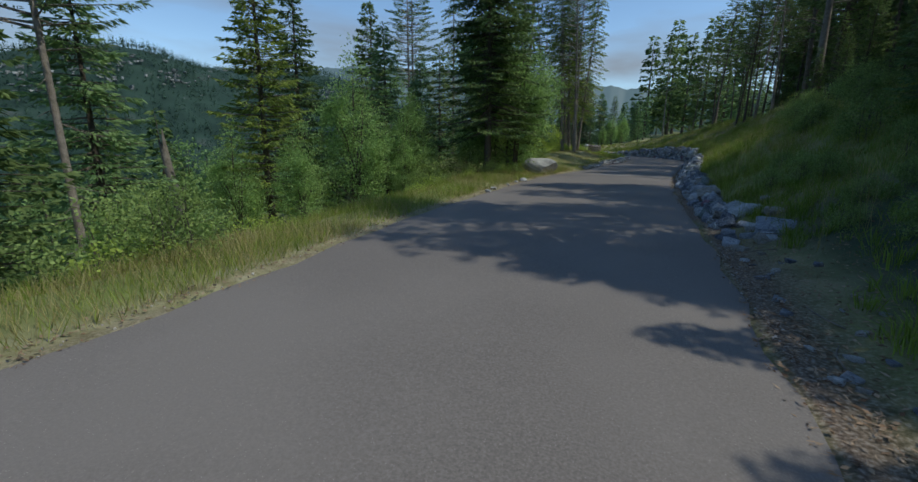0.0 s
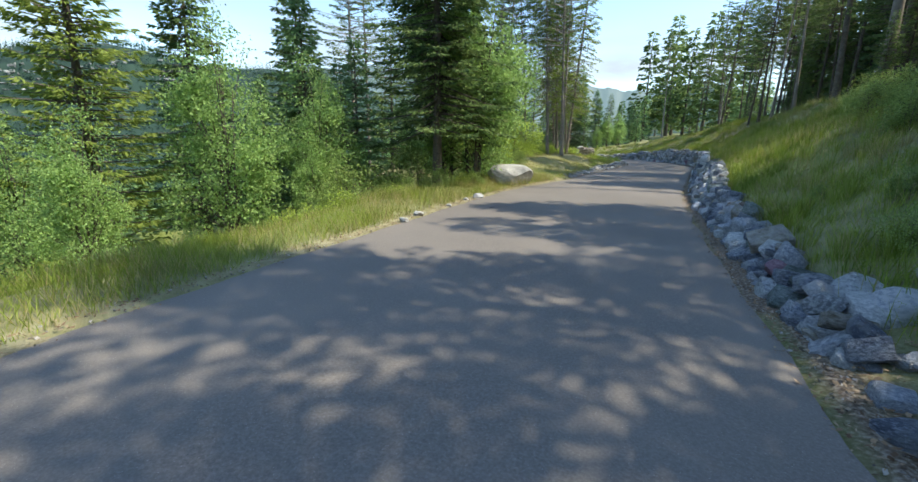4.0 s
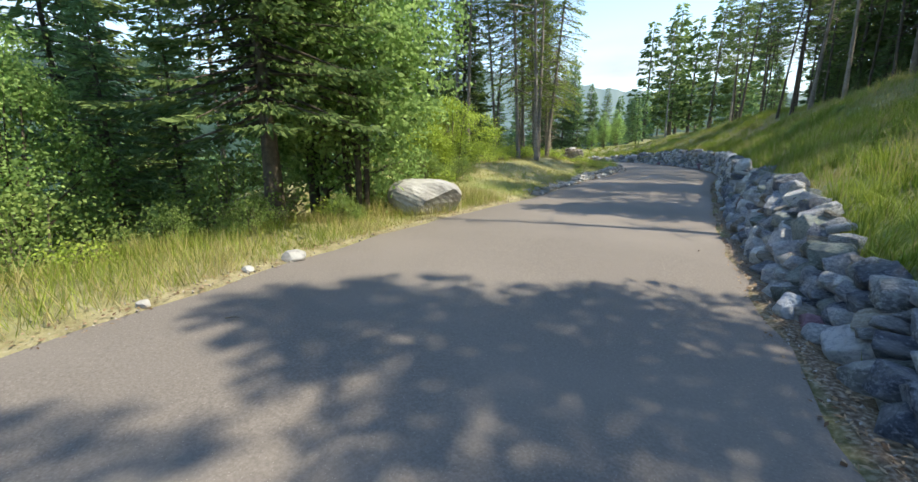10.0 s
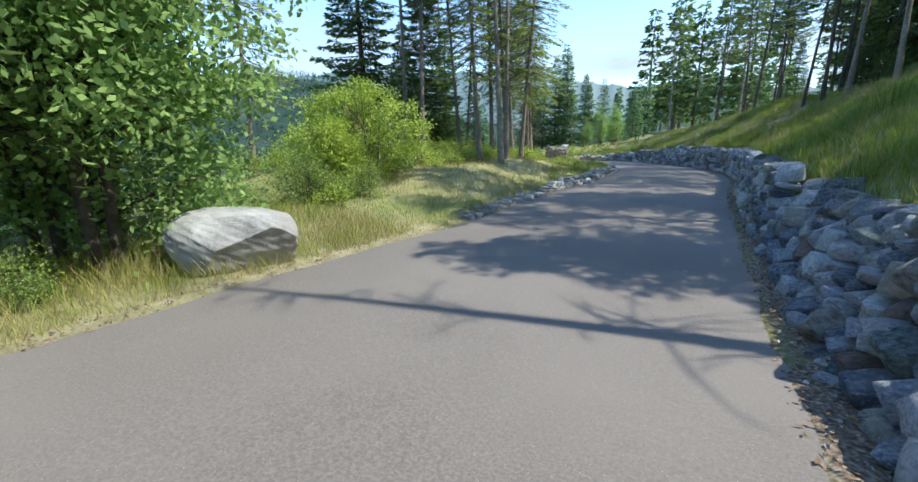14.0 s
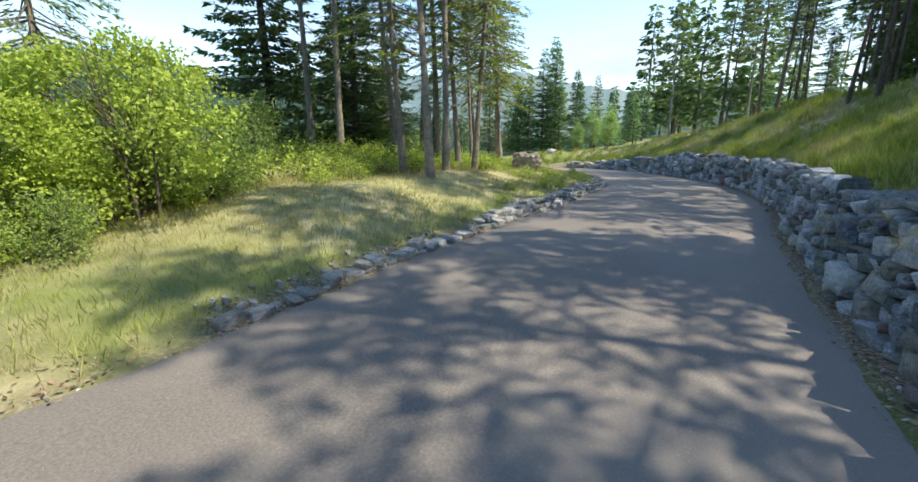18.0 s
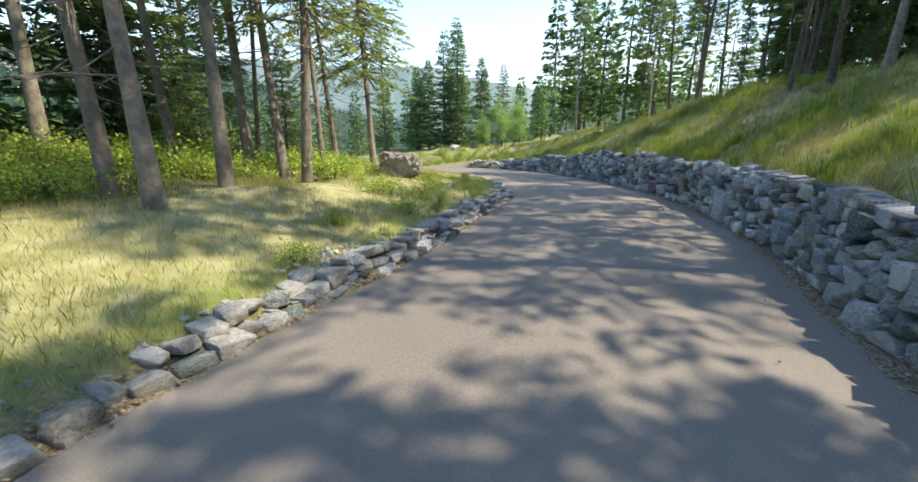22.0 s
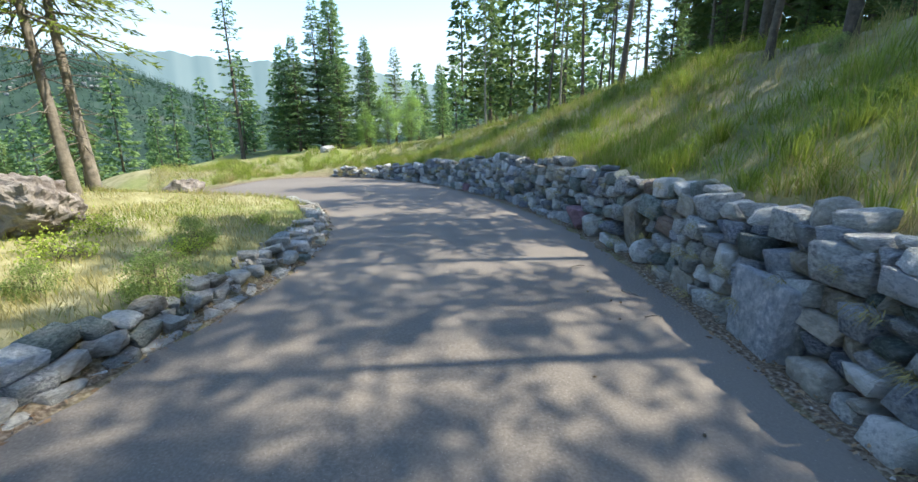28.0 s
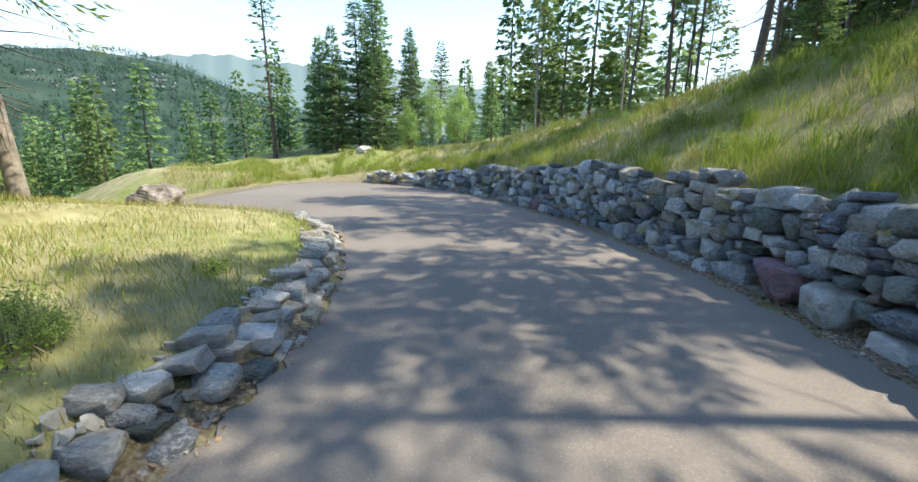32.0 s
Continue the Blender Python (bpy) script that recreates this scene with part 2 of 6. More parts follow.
SHRUB = leafy("shrub_leaves", (0.132, 0.209, 0.055), (0.396, 0.506, 0.165), translucent=0.4)
GRASS_GREEN = leafy("green_grass", (0.144, 0.203, 0.027), (0.405, 0.477, 0.104), per_object=0, translucent=0.4)
GRASS_DEEP = leafy("deep_green_grass", (0.1, 0.17, 0.022), (0.32, 0.42, 0.075), per_object=0, translucent=0.4)
GRASS_DRY = leafy("dry_grass", (0.28, 0.245, 0.09), (0.56, 0.5, 0.24), per_object=0, translucent=0.35)


def ground_material():
    """Soil, dry thatch and moss over the sheet; the verge attribute brings in leaf litter and gravel along the road."""
    mat = material("meadow_soil", [(0.25, (0.085, 0.09, 0.04)), (0.42, (0.18, 0.18, 0.08)), (0.58, (0.3, 0.275, 0.15)), (0.8, (0.43, 0.39, 0.26))], scale=2.2,
                   detail=12, rough=0.95, bump=0.7, bump_scale=9, bump_dist=0.05, second=(0.17, 0.22, 0.045), second_scale=0.35, second_amount=0.8, coords="World")
    n, l = mat.node_tree.nodes, mat.node_tree.links
    bsdf = n["Principled BSDF"]
    last = bsdf.inputs["Base Color"].links[0].from_socket
    geo = n.new("ShaderNodeNewGeometry")
    for attribute, ramp, scale in (("dry", [(0.3, (0.2, 0.175, 0.085)), (0.5, (0.33, 0.305, 0.165)), (0.7, (0.46, 0.425, 0.27))], 4),
                                   # dark green of the far woods, also laid on the near bank as painted shade
                                   ("forest_shade", [(0.35, (0.016, 0.036, 0.026)), (0.6, (0.03, 0.06, 0.042)), (0.76, (0.08, 0.09, 0.08))], 0.02),
                                   ("verge", [(0.34, (0.07, 0.05, 0.036)), (0.5, (0.17, 0.128, 0.095)), (0.66, (0.33, 0.28, 0.23))], 34)):
        at, no, cr, mx = n.new("ShaderNodeAttribute"), n.new("ShaderNodeTexNoise"), n.new("ShaderNodeValToRGB"), n.new("ShaderNodeMixRGB")
        at.attribute_name = attribute
        no.inputs["Scale"].default_value, no.inputs["Detail"].default_value = scale, 10
        l.new(geo.outputs["Position"], no.inputs["Vector"])
        while len(cr.color_ramp.elements) < 3:
            cr.color_ramp.elements.new(0.5)
        for e, (pos, col) in zip(cr.color_ramp.elements, ramp):
            e.position, e.color = pos, (*col, 1)
        l.new(no.outputs["Fac"], cr.inputs[0])
        l.new(at.outputs["Fac"], mx.inputs["Fac"])
        l.new(last, mx.inputs["Color1"])
        l.new(cr.outputs["Color"], mx.inputs["Color2"])
        last = mx.outputs["Color"]
    l.new(last, bsdf.inputs["Base Color"])
    return mat


SOIL = ground_material()


# ---- mesh helpers ----
def mesh(name, verts, faces, mat, smooth=False):
    """A mesh from arrays of points and of equal-sided faces."""
    me = bpy.data.meshes.new(name)
    verts, faces = np.asarray(verts, np.float32), np.asarray(faces, np.int32)
    k = faces.shape[1]
    me.vertices.add(len(verts))
    me.vertices.foreach_set("co", verts.ravel())
    me.loops.add(faces.size)
    me.loops.foreach_set("vertex_index", faces.ravel())
    me.polygons.add(len(faces))
    me.polygons.foreach_set("loop_start", np.arange(0, faces.size, k, dtype=np.int32))
    me.polygons.foreach_set("use_smooth", np.full(len(faces), smooth))
    me.update(calc_edges=True)
    me.validate()
    me.materials.append(mat)
    return me


def child(name, me, parent, label="", m=None):
    ob = new(name, me)
    ob.parent = parent
    if m is not None:
        ob.matrix_basis = m
    return tagged(ob, label)


def join(pieces):
    """One pair of arrays from several."""
    verts, faces, n = [], [], 0
    for v, f in pieces:
        verts.append(v)
        faces.append(np.asarray(f) + n)
        n += len(v)
    return np.concatenate(verts), np.concatenate(faces)


def spline(points, step=0.4):
    """A smooth line through points, sampled at about even steps."""
    p = np.array(points, float)
    p = np.vstack([2 * p[0] - p[1], p, 2 * p[-1] - p[-2]])
    out = []
    for a, b, c, d in zip(p, p[1:], p[2:], p[3:]):
        for t in np.linspace(0, 1, max(2, int(np.linalg.norm(c - b) / step) + 1))[:-1]:
            out.append(0.5 * (2 * b + (c - a) * t + (2 * a - 5 * b + 4 * c - d) * t * t + (3 * b - a - 3 * c + d) * t ** 3))
    out.append(p[-2])
    return np.array(out)


def tube(points, radii, sides=8):
    """A tapered tube of quads along a line."""
    p, r = np.array(points, float), np.array(radii, float)
    d = np.gradient(p, axis=0)
    d /= np.linalg.norm(d, axis=1)[:, None] + 1e-9
    ref = np.where(np.abs(d[:, 2:]) > 0.9, [[1.0, 0, 0]], [[0, 0, 1.0]])
    u = np.cross(d, ref)
    u /= np.linalg.norm(u, axis=1)[:, None] + 1e-9
    w = np.cross(d, u)
    a = np.linspace(0, 2 * np.pi, sides, endpoint=False)
    v = p[:, None] + r[:, None, None] * (np.cos(a)[None, :, None] * u[:, None] + np.sin(a)[None, :, None] * w[:, None])
    i = np.arange(len(p) - 1)[:, None] * sides + np.arange(sides)[None]
    j = np.arange(len(p) - 1)[:, None] * sides + (np.arange(sides)[None] + 1) % sides
    return v.reshape(-1, 3), np.stack([i, j, j + sides, i + sides], -1).reshape(-1, 4)


def sheets(root, along, across):
    """Kite-shaped quads: from root, along its length, as wide as across at the middle."""
    v = np.stack([root, root + 0.45 * along + across, root + along, root + 0.45 * along - across], 1)
    return v.reshape(-1, 3), np.arange(len(root) * 4).reshape(-1, 4)


def unit(v):
    return v / (np.linalg.norm(v, axis=-1, keepdims=True) + 1e-9)


# ---- the lie of the land ----
LEFT = spline([(-3.5, -14), (-3.5, -4), (-3.6, 2), (-3.9, 5), (-4.08, 7.5), (-4.1, 11.5), (-4.1, 14.5), (-3.95, 17), (-3.45, 20), (-3.0, 22), (-2.78, 25), (-2.4, 28),
               (-1.95, 30.5), (-1.75, 33), (-1.52, 35), (-1.6, 36.7), (-2.05, 38.2), (-2.8, 39.7), (-4.0, 40.7), (-5.6, 40.8), (-8.3, 39.8), (-10.8, 37.8), (-12.4, 34.8), (-13, 31), (-13.1, 28)])
RIGHT = spline([(1.2, -14), (1.0, -4), (0.9, 3), (0.9, 6), (0.76, 10), (0.7, 13), (0.72, 16), (0.8, 18.5), (1.02, 21.3), (1.2, 23), (1.45, 25.7), (1.85, 29),
                (2.2, 31), (2.36, 33), (2.36, 35), (2.2, 36.5), (1.85, 38.4), (0.8, 41.2), (-0.8, 44), (-2.6, 45.7), (-4.6, 46.6), (-6.2, 46.4), (-7.6, 45.2), (-10.6, 43.4),
                (-13.8, 40.6), (-16, 36.6), (-17, 32), (-17.2, 27.8)])


def nearest(line, pts):
    """Distance to a line, the place along it (in metres), and the side (+ to the right of its run)."""
    seg = np.diff(line, axis=0)
    size = np.linalg.norm(seg, axis=1)
    run = np.concatenate([[0], np.cumsum(size)])
    best, along, side = np.full(len(pts), 1e9), np.zeros(len(pts)), np.zeros(len(pts))
    for lo in range(0, len(pts), 20000):
        q = pts[lo:lo + 20000]
        k0 = np.argmin((q[:, :1] - line[None, :, 0]) ** 2 + (q[:, 1:] - line[None, :, 1]) ** 2, axis=1)
        for step in (-1, 0):
            k = np.clip(k0 + step, 0, len(seg) - 1)
            d = seg[k]
            t = np.clip(((q - line[k]) * d).sum(1) / size[k] ** 2, 0, 1)
            off = q - (line[k] + t[:, None] * d)
            dist = np.hypot(off[:, 0], off[:, 1])
            hit = dist < best[lo:lo + 20000]
            best[lo:lo + 20000][hit], along[lo:lo + 20000][hit] = dist[hit], (run[k] + t * size[k])[hit]
            side[lo:lo + 20000][hit] = np.sign(off[:, 0] * d[:, 1] - off[:, 1] * d[:, 0])[hit]
    return best, along, side


def run_at(line, y):
    """Metres along a line where it first passes y."""
    k = int(np.argmax(line[:, 1] >= y))
    return float(np.linalg.norm(np.diff(line[: k + 1], axis=0), axis=1).sum())


R_RUN = float(np.linalg.norm(np.diff(RIGHT, axis=0), axis=1).sum())
WALL_END = float(np.linalg.norm(np.diff(RIGHT[: int(np.argmin(np.abs(RIGHT - (-4.9, 46.65)).sum(1))) + 1], axis=0), axis=1).sum())
_rt = [run_at(RIGHT, y) for y in (-14, 3, 7.4, 11, 14.5, 18, 26, 33, 41, 44, 45.7)] + [WALL_END, WALL_END + 1.5, R_RUN]
_rh = [0.1, 0.12, 0.16, 0.41, 0.55, 0.88, 0.98, 0.96, 0.98, 0.78, 0.5, 0.28, 0.05, 0.05]
_rw = [0.4, 0.4, 0.4, 0.45, 0.5, 0.7, 0.35, 0.3, 0.3, 0.3, 0.3, 0.3, 0.3, 0.3]
_rs = [0.6, 0.6, 0.6, 0.58, 0.56, 0.56, 0.58, 0.6, 0.56, 0.4, 0.28, 0.14, 0.05, 0.02]
_lt = [run_at(LEFT, y) for y in (-14, 8, 15, 18, 21, 25, 30, 36)] + [run_at(LEFT, 40.7), float(np.linalg.norm(np.diff(LEFT, axis=0), axis=1).sum())]
_shelf = [1.0, 1.0, 1.2, 1.6, 3.0, 4.5, 6.0, 6.5, 6.0, 5.0]
_rise = [0.05, 0.05, 0.06, 0.08, 0.13, 0.24, 0.28, 0.09, 0.17, 0.38]
_curb = [0.0, 0.0, 0.0, 0.0, 0.05, 0.1, 0.18, 0.19, 0.12, 0.1]


def wall_top(s):
    return np.interp(s, _rt, _rh)


def wave(x, y, size, seed=0.0):
    return (np.sin(x / size + 1.3 * np.sin(y / size * 0.7 + seed)) + np.sin(y / size * 1.1 + 1.7 * np.sin(x / size * 0.6 + 2 * seed) + seed)) / 2


def patches(x, y, size, seed):
    """Smooth chance patches of a size in metres, 0 to 1."""
    table = np.random.default_rng(seed).random((64, 64))
    u, v = np.asarray(x) / size, np.asarray(y) / size
    i, j = np.floor(u).astype(int), np.floor(v).astype(int)
    a, b = u - i, v - j
    a, b = a * a * (3 - 2 * a), b * b * (3 - 2 * b)
    at = lambda p, q: table[(i + p) % 64, (j + q) % 64]
    return (at(0, 0) * (1 - a) + at(1, 0) * a) * (1 - b) + (at(0, 1) * (1 - a) + at(1, 1) * a) * b


def valley(x, y):
    """The wide land: it falls to a valley on the downhill side and climbs to wooded ridges beyond."""
    out = np.maximum(0, -x - 9 - 0.25 * np.clip(y - 32, 0, 50))
    z = -0.27 * np.minimum(out, 22) - 0.22 * np.clip(out - 22, 0, 220) * 0.8
    north = np.maximum(0, y - 60) * np.clip((6 - x) / 12, 0, 1)
    z = z - 0.25 * np.minimum(north, 150) * np.clip((-2 - x) / 10, 0, 1)
    z = z - 0.22 * np.clip(-x - 7, 0, 6) * np.clip((47 - y) / 3, 0, 1) * np.clip((y - 30) / 6, 0, 1)
    far = np.hypot(x, y - 20)
    az = np.degrees(np.arctan2(x, y - 20))
    ridge = 150 + 26 * np.sin(az / 9.0) + 14 * np.sin(az / 3.7 + 1) - 30 * np.clip((az + 45) / 30, 0, 1) - 75 * np.clip((az + 40) / 18, 0, 1)
    ridge = ridge + 45 * np.exp(-((az + 61) / 8) ** 2) + 25 * np.clip((-52 - az) / 8, 0, 1)
    climb = np.clip((far - 380) / 900, 0, 1)
    climb = climb * climb * (3 - 2 * climb)
    return z + climb * np.clip((30 - az) / 25, 0, 1) * (ridge + 70) * (1 + 0.12 * wave(x, y, 90, 1.0))


def height(x, y, road=True):
    shape = np.shape(x)
    x, y = np.ravel(np.asarray(x, float)), np.ravel(np.asarray(y, float))
    pts = np.stack([x, y], 1)
    dl, sl, gl = nearest(LEFT, pts)
    dr, sr, gr = nearest(RIGHT, pts)
    base = valley(x, y)
    z = base.copy()
    on_left = (gl < 0) & ~((gr > 0) & (dr < dl))
    on_right = (gr > 0) & ~on_left
    between = ~on_left & ~on_right
    rough = 0.05 * wave(x, y, 0.8, 3) + 0.08 * wave(x, y, 2.3, 1)
    top, slope = np.interp(sr, _rt, _rh), np.interp(sr, _rt, _rs)
    d = np.maximum(dr - 0.42, 0)
    ramp = np.interp(sr, _rt, _rw)
    d2 = np.maximum(d - ramp - 0.1, 0)
    up = top * np.clip(d / ramp, 0, 1) + slope * np.clip(d2, 0, 3.4) + (0.16 * slope / 0.56) * np.clip(d2 - 3.4, 0, 60) + np.clip(d - 1, 0, 1) * 2 * rough
    z[on_right] = (base + up)[on_right]
    shelf, rise, curb = (np.interp(sl, _lt, v) for v in (_shelf, _rise, _curb))
    e = np.maximum(dl - 0.12, 0)
    mound = curb * np.clip(e / 0.25, 0, 1) + rise * np.minimum(np.maximum(e - 0.25, 0), 2.2) + rough * np.clip(e, 0, 1)
    drop = np.clip(e - shelf, 0, 30)
    mound = mound - np.clip(0.5 + (x + 9) * 0.1, 0.14, 0.5) * np.minimum(drop, 9) * np.clip(drop / 1.5, 0.2, 1)
    z[on_left] = (base + mound)[on_left]
    z[between] = base[between] - (0.06 if road else 0.0)
    return z.reshape(shape)


def ground_z(x, y):
    return float(height(np.array([x]), np.array([y]))[0])


def axis(dense_lo, dense_hi, step, far_lo, far_hi):
    lo, hi = [], []
    g, v = step, dense_lo
    while v > far_lo:
        g *= 1.16
        v -= g
        lo.append(v)
    g, v = step, dense_hi
    while v < far_hi:
        g *= 1.16
        v += g
        hi.append(v)
    return np.array(lo[::-1] + list(np.arange(dense_lo, dense_hi + step / 2, step)) + hi)


def build_ground():
    xs, ys = axis(-9, 8, 0.2, -2600, 1500), axis(-4, 50, 0.2, -900, 2600)
    gx, gy = np.meshgrid(xs, ys)
    gz = height(gx, gy)
    v = np.stack([gx, gy, gz], -1).reshape(-1, 3)
    i = (np.arange(len(ys) - 1)[:, None] * len(xs) + np.arange(len(xs) - 1)[None]).ravel()
    me = mesh("ground", v, np.stack([i, i + 1, i + 1 + len(xs), i + len(xs)], 1), SOIL, True)
    pts = v[:, :2].astype(float)
    dl, _, gl = nearest(LEFT, pts)
    dr, sr, gr = nearest(RIGHT, pts)
    verge = np.maximum(np.where(gr > 0, 1.4 - dr / 0.6, 0), np.where(gl < 0, np.where(pts[:, 1] > 22.4, 1.4 - dl / 0.32, 0.6 - dl / 0.35), 0)).clip(0, 1)
    bare = np.clip((height(pts[:, 0], pts[:, 1]) - 1.2) * 2, 0, 1) * np.clip(wave(pts[:, 0], pts[:, 1], 1.5, 5) - 0.1, 0, 0.6) * (dr < 6) * (gr > 0)
    forest_shade = np.clip((np.hypot(pts[:, 0], pts[:, 1] - 20) - 70) / 60, 0, 1)
    painted_shade = np.clip((9.5 - pts[:, 1]) / 3, 0, 1) * np.clip((dr - 0.7) / 0.5, 0, 1) * (gr > 0) * (dr < 20)   # woodland-floor colour reaches the driveway here, painting the bank's shade darker
    forest_shade = np.maximum(forest_shade, 0.85 * painted_shade)
    dry = np.where((gl < 0) & (dl < 9) & (pts[:, 1] > 21), 0.85 * np.clip((dl - 0.6) / 0.3, 0, 1) * np.clip((6.5 - dl) / 2, 0, 1) * np.clip((pts[:, 1] - 21) / 4, 0, 1), 0)
    dry = np.maximum(dry, np.where((gl < 0) & (dl < 1.2) & (pts[:, 1] < 21.5), np.clip(1.5 - dl / 0.5, 0, 1), 0))
    dry = np.maximum(dry, np.where((gr > 0) & (dr < 9) & (pts[:, 1] > 18), np.clip(2.2 * patches(pts[:, 0], pts[:, 1], 1.7, 94) ** 0.8 * -1 + 1.7, 0, 0.9), 0))
    dry = np.maximum(dry, np.where((gr > 0) & (dr < 9) & (pts[:, 1] > 24) & (pts[:, 1] < 39), 0.85 * np.clip((dr - 2.6) / 1.2, 0, 1), 0))
    dry = dry * np.clip(0.8 + 0.5 * wave(pts[:, 0], pts[:, 1], 0.9, 4), 0, 1)
    for name, values in (("dry", dry), ("verge", np.maximum(verge, bare * 0.6)), ("forest_shade", forest_shade)):
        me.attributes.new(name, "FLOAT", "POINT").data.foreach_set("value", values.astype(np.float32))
    tagged(new("ground", me), "grassy hillside soil with dry thatch and leaf litter", "ground", kind="structure")


def build_road():
    n = 260
    # the two edges are paired by like fractions of two stretches, before and after the bend
    def paired(line, knees):
        run = np.concatenate([[0], np.cumsum(np.linalg.norm(np.diff(line, axis=0), axis=1))])
        marks = [0] + [run[int(np.argmin(np.hypot(*(line - k).T)))] for k in knees] + [run[-1]]
        s = np.interp(np.linspace(0, len(marks) - 1, n), range(len(marks)), marks)
        return np.stack([np.interp(s, run, line[:, k]) for k in (0, 1)], 1)
    a = paired(LEFT, [(-3.9, 5), (-2.78, 25), (-1.52, 35), (-2.05, 38.2), (-4, 40.7), (-8.3, 39.8)])
    b = paired(RIGHT, [(0.9, 6), (1.45, 25.7), (2.3, 35.6), (0.8, 41.2), (-4.6, 46.6), (-10.6, 43.4)])
    cols = np.linspace(0, 1, 13)
    p = a[:, None] * (1 - cols)[None, :, None] + b[:, None] * cols[None, :, None]
    edge = np.zeros((n, 13))
    edge[:, 0], edge[:, -1] = 1, 1
    jig = 0.035 * np.sin(np.arange(n) * 1.7)[:, None] * edge + 0.02 * np.sin(np.arange(n) * 4.3)[:, None] * edge
    p[..., 0] += jig
    z = valley(p[..., 0], p[..., 1]) + 0.03 * (1 - (2 * cols - 1) ** 2)[None] - 0.005
    top = np.concatenate([p, z[..., None]], -1)
    low = top[:, [0, -1]].copy()
    low[..., 2] -= 0.12
    m = 13
    i = (np.arange(n - 1)[:, None] * m + np.arange(m - 1)[None]).ravel()
    faces = [np.stack([i, i + 1, i + 1 + m, i + m], 1)]
    v = np.concatenate([top.reshape(-1, 3), low.reshape(-1, 3)])
    k = np.arange(n - 1)
    faces.append(np.stack([k * m, (k + 1) * m, n * m + 2 * (k + 1), n * m + 2 * k], 1))
    faces.append(np.stack([k * m + m - 1, n * m + 2 * k + 1, n * m + 2 * k + 3, (k + 1) * m + m - 1], 1))
    me = mesh("road", v, np.concatenate(faces), ASPHALT, True)
    me.set_sharp_from_angle(angle=radians(35))
    tagged(new("road", me), "worn grey asphalt driveway with soft ragged edges", "driveway", kind="structure")


build_ground()
build_road()


# ---- boulders and stone walls ----
def hull_arrays(seed, points):
    """An angular stone about 2 units across: the hull of scattered points."""
    rng = np.random.default_rng(seed)
    d = unit(rng.normal(size=(points, 3)))
    d = np.sign(d) * np.abs(d) ** 0.5 * rng.uniform(0.82, 1.0, (points, 1))
    bm = bmesh.new()
    for q in d:
        bm.verts.new(q)
    made = bmesh.ops.convex_hull(bm, input=bm.verts)
    bmesh.ops.delete(bm, geom=[g for g in made["geom_interior"] if isinstance(g, bmesh.types.BMVert)], context="VERTS")
    bmesh.ops.dissolve_limit(bm, angle_limit=radians(14), verts=bm.verts, edges=bm.edges)
    bmesh.ops.triangulate(bm, faces=bm.faces)
    bm.verts.ensure_lookup_table()
    v = np.array([q.co[:] for q in bm.verts])
    f = np.array([[q.index for q in face.verts] for face in bm.faces])
    bm.free()
    v -= (v.max(0) + v.min(0)) / 2
    v /= np.abs(v).max(0)
    return v, f


def rock_arrays(seed, n=5, cuts=9, rough=0.05, square=4.0, deep=(0.58, 0.9)):
    """A rough stone about 2 units across: a rounded block split along chance planes, with worn edges and an uneven skin."""
    rng = np.random.default_rng(seed)
    g = np.tan(np.linspace(-0.25, 0.25, n + 1) * np.pi)
    a, b = (w.ravel() for w in np.meshgrid(g, g))
    i = (np.arange(n)[:, None] * (n + 1) + np.arange(n)[None]).ravel()
    quad = np.stack([i, i + 1, i + n + 2, i + n + 1], 1)
    v, f = [], []
    for ax in range(3):
        for s in (-1, 1):
            face = np.zeros((len(a), 3))
            face[:, ax], face[:, (ax + 1) % 3], face[:, (ax + 2) % 3] = s, a, b
            f.append((quad if s > 0 else quad[:, ::-1]) + len(v) * len(a))
            v.append(face)
    v, back = np.unique(np.round(np.concatenate(v), 6), axis=0, return_inverse=True)
    f = back.reshape(-1)[np.concatenate(f)]
    v = v / (np.abs(v) ** square).sum(1, keepdims=True) ** (1 / square)
    for _ in range(cuts):
        m = unit(rng.normal(size=3))
        over = v @ m - rng.uniform(*deep) * np.abs(v @ m).max()
        v = v - np.maximum(over, 0)[:, None] * m * 0.98
    for k in (2.2, 4.5, 9.0, 17.0, 33.0):
        if k < n * 1.6:
            v = v * (1 + (rough * 2.4 / k ** 0.8) * np.sin(v @ rng.normal(size=3) * k + rng.uniform(0, 6)) * np.cos(v @ rng.normal(size=3) * k + rng.uniform(0, 6)))[:, None]
    v -= (v.max(0) + v.min(0)) / 2
    return v / np.abs(v).max(0), f


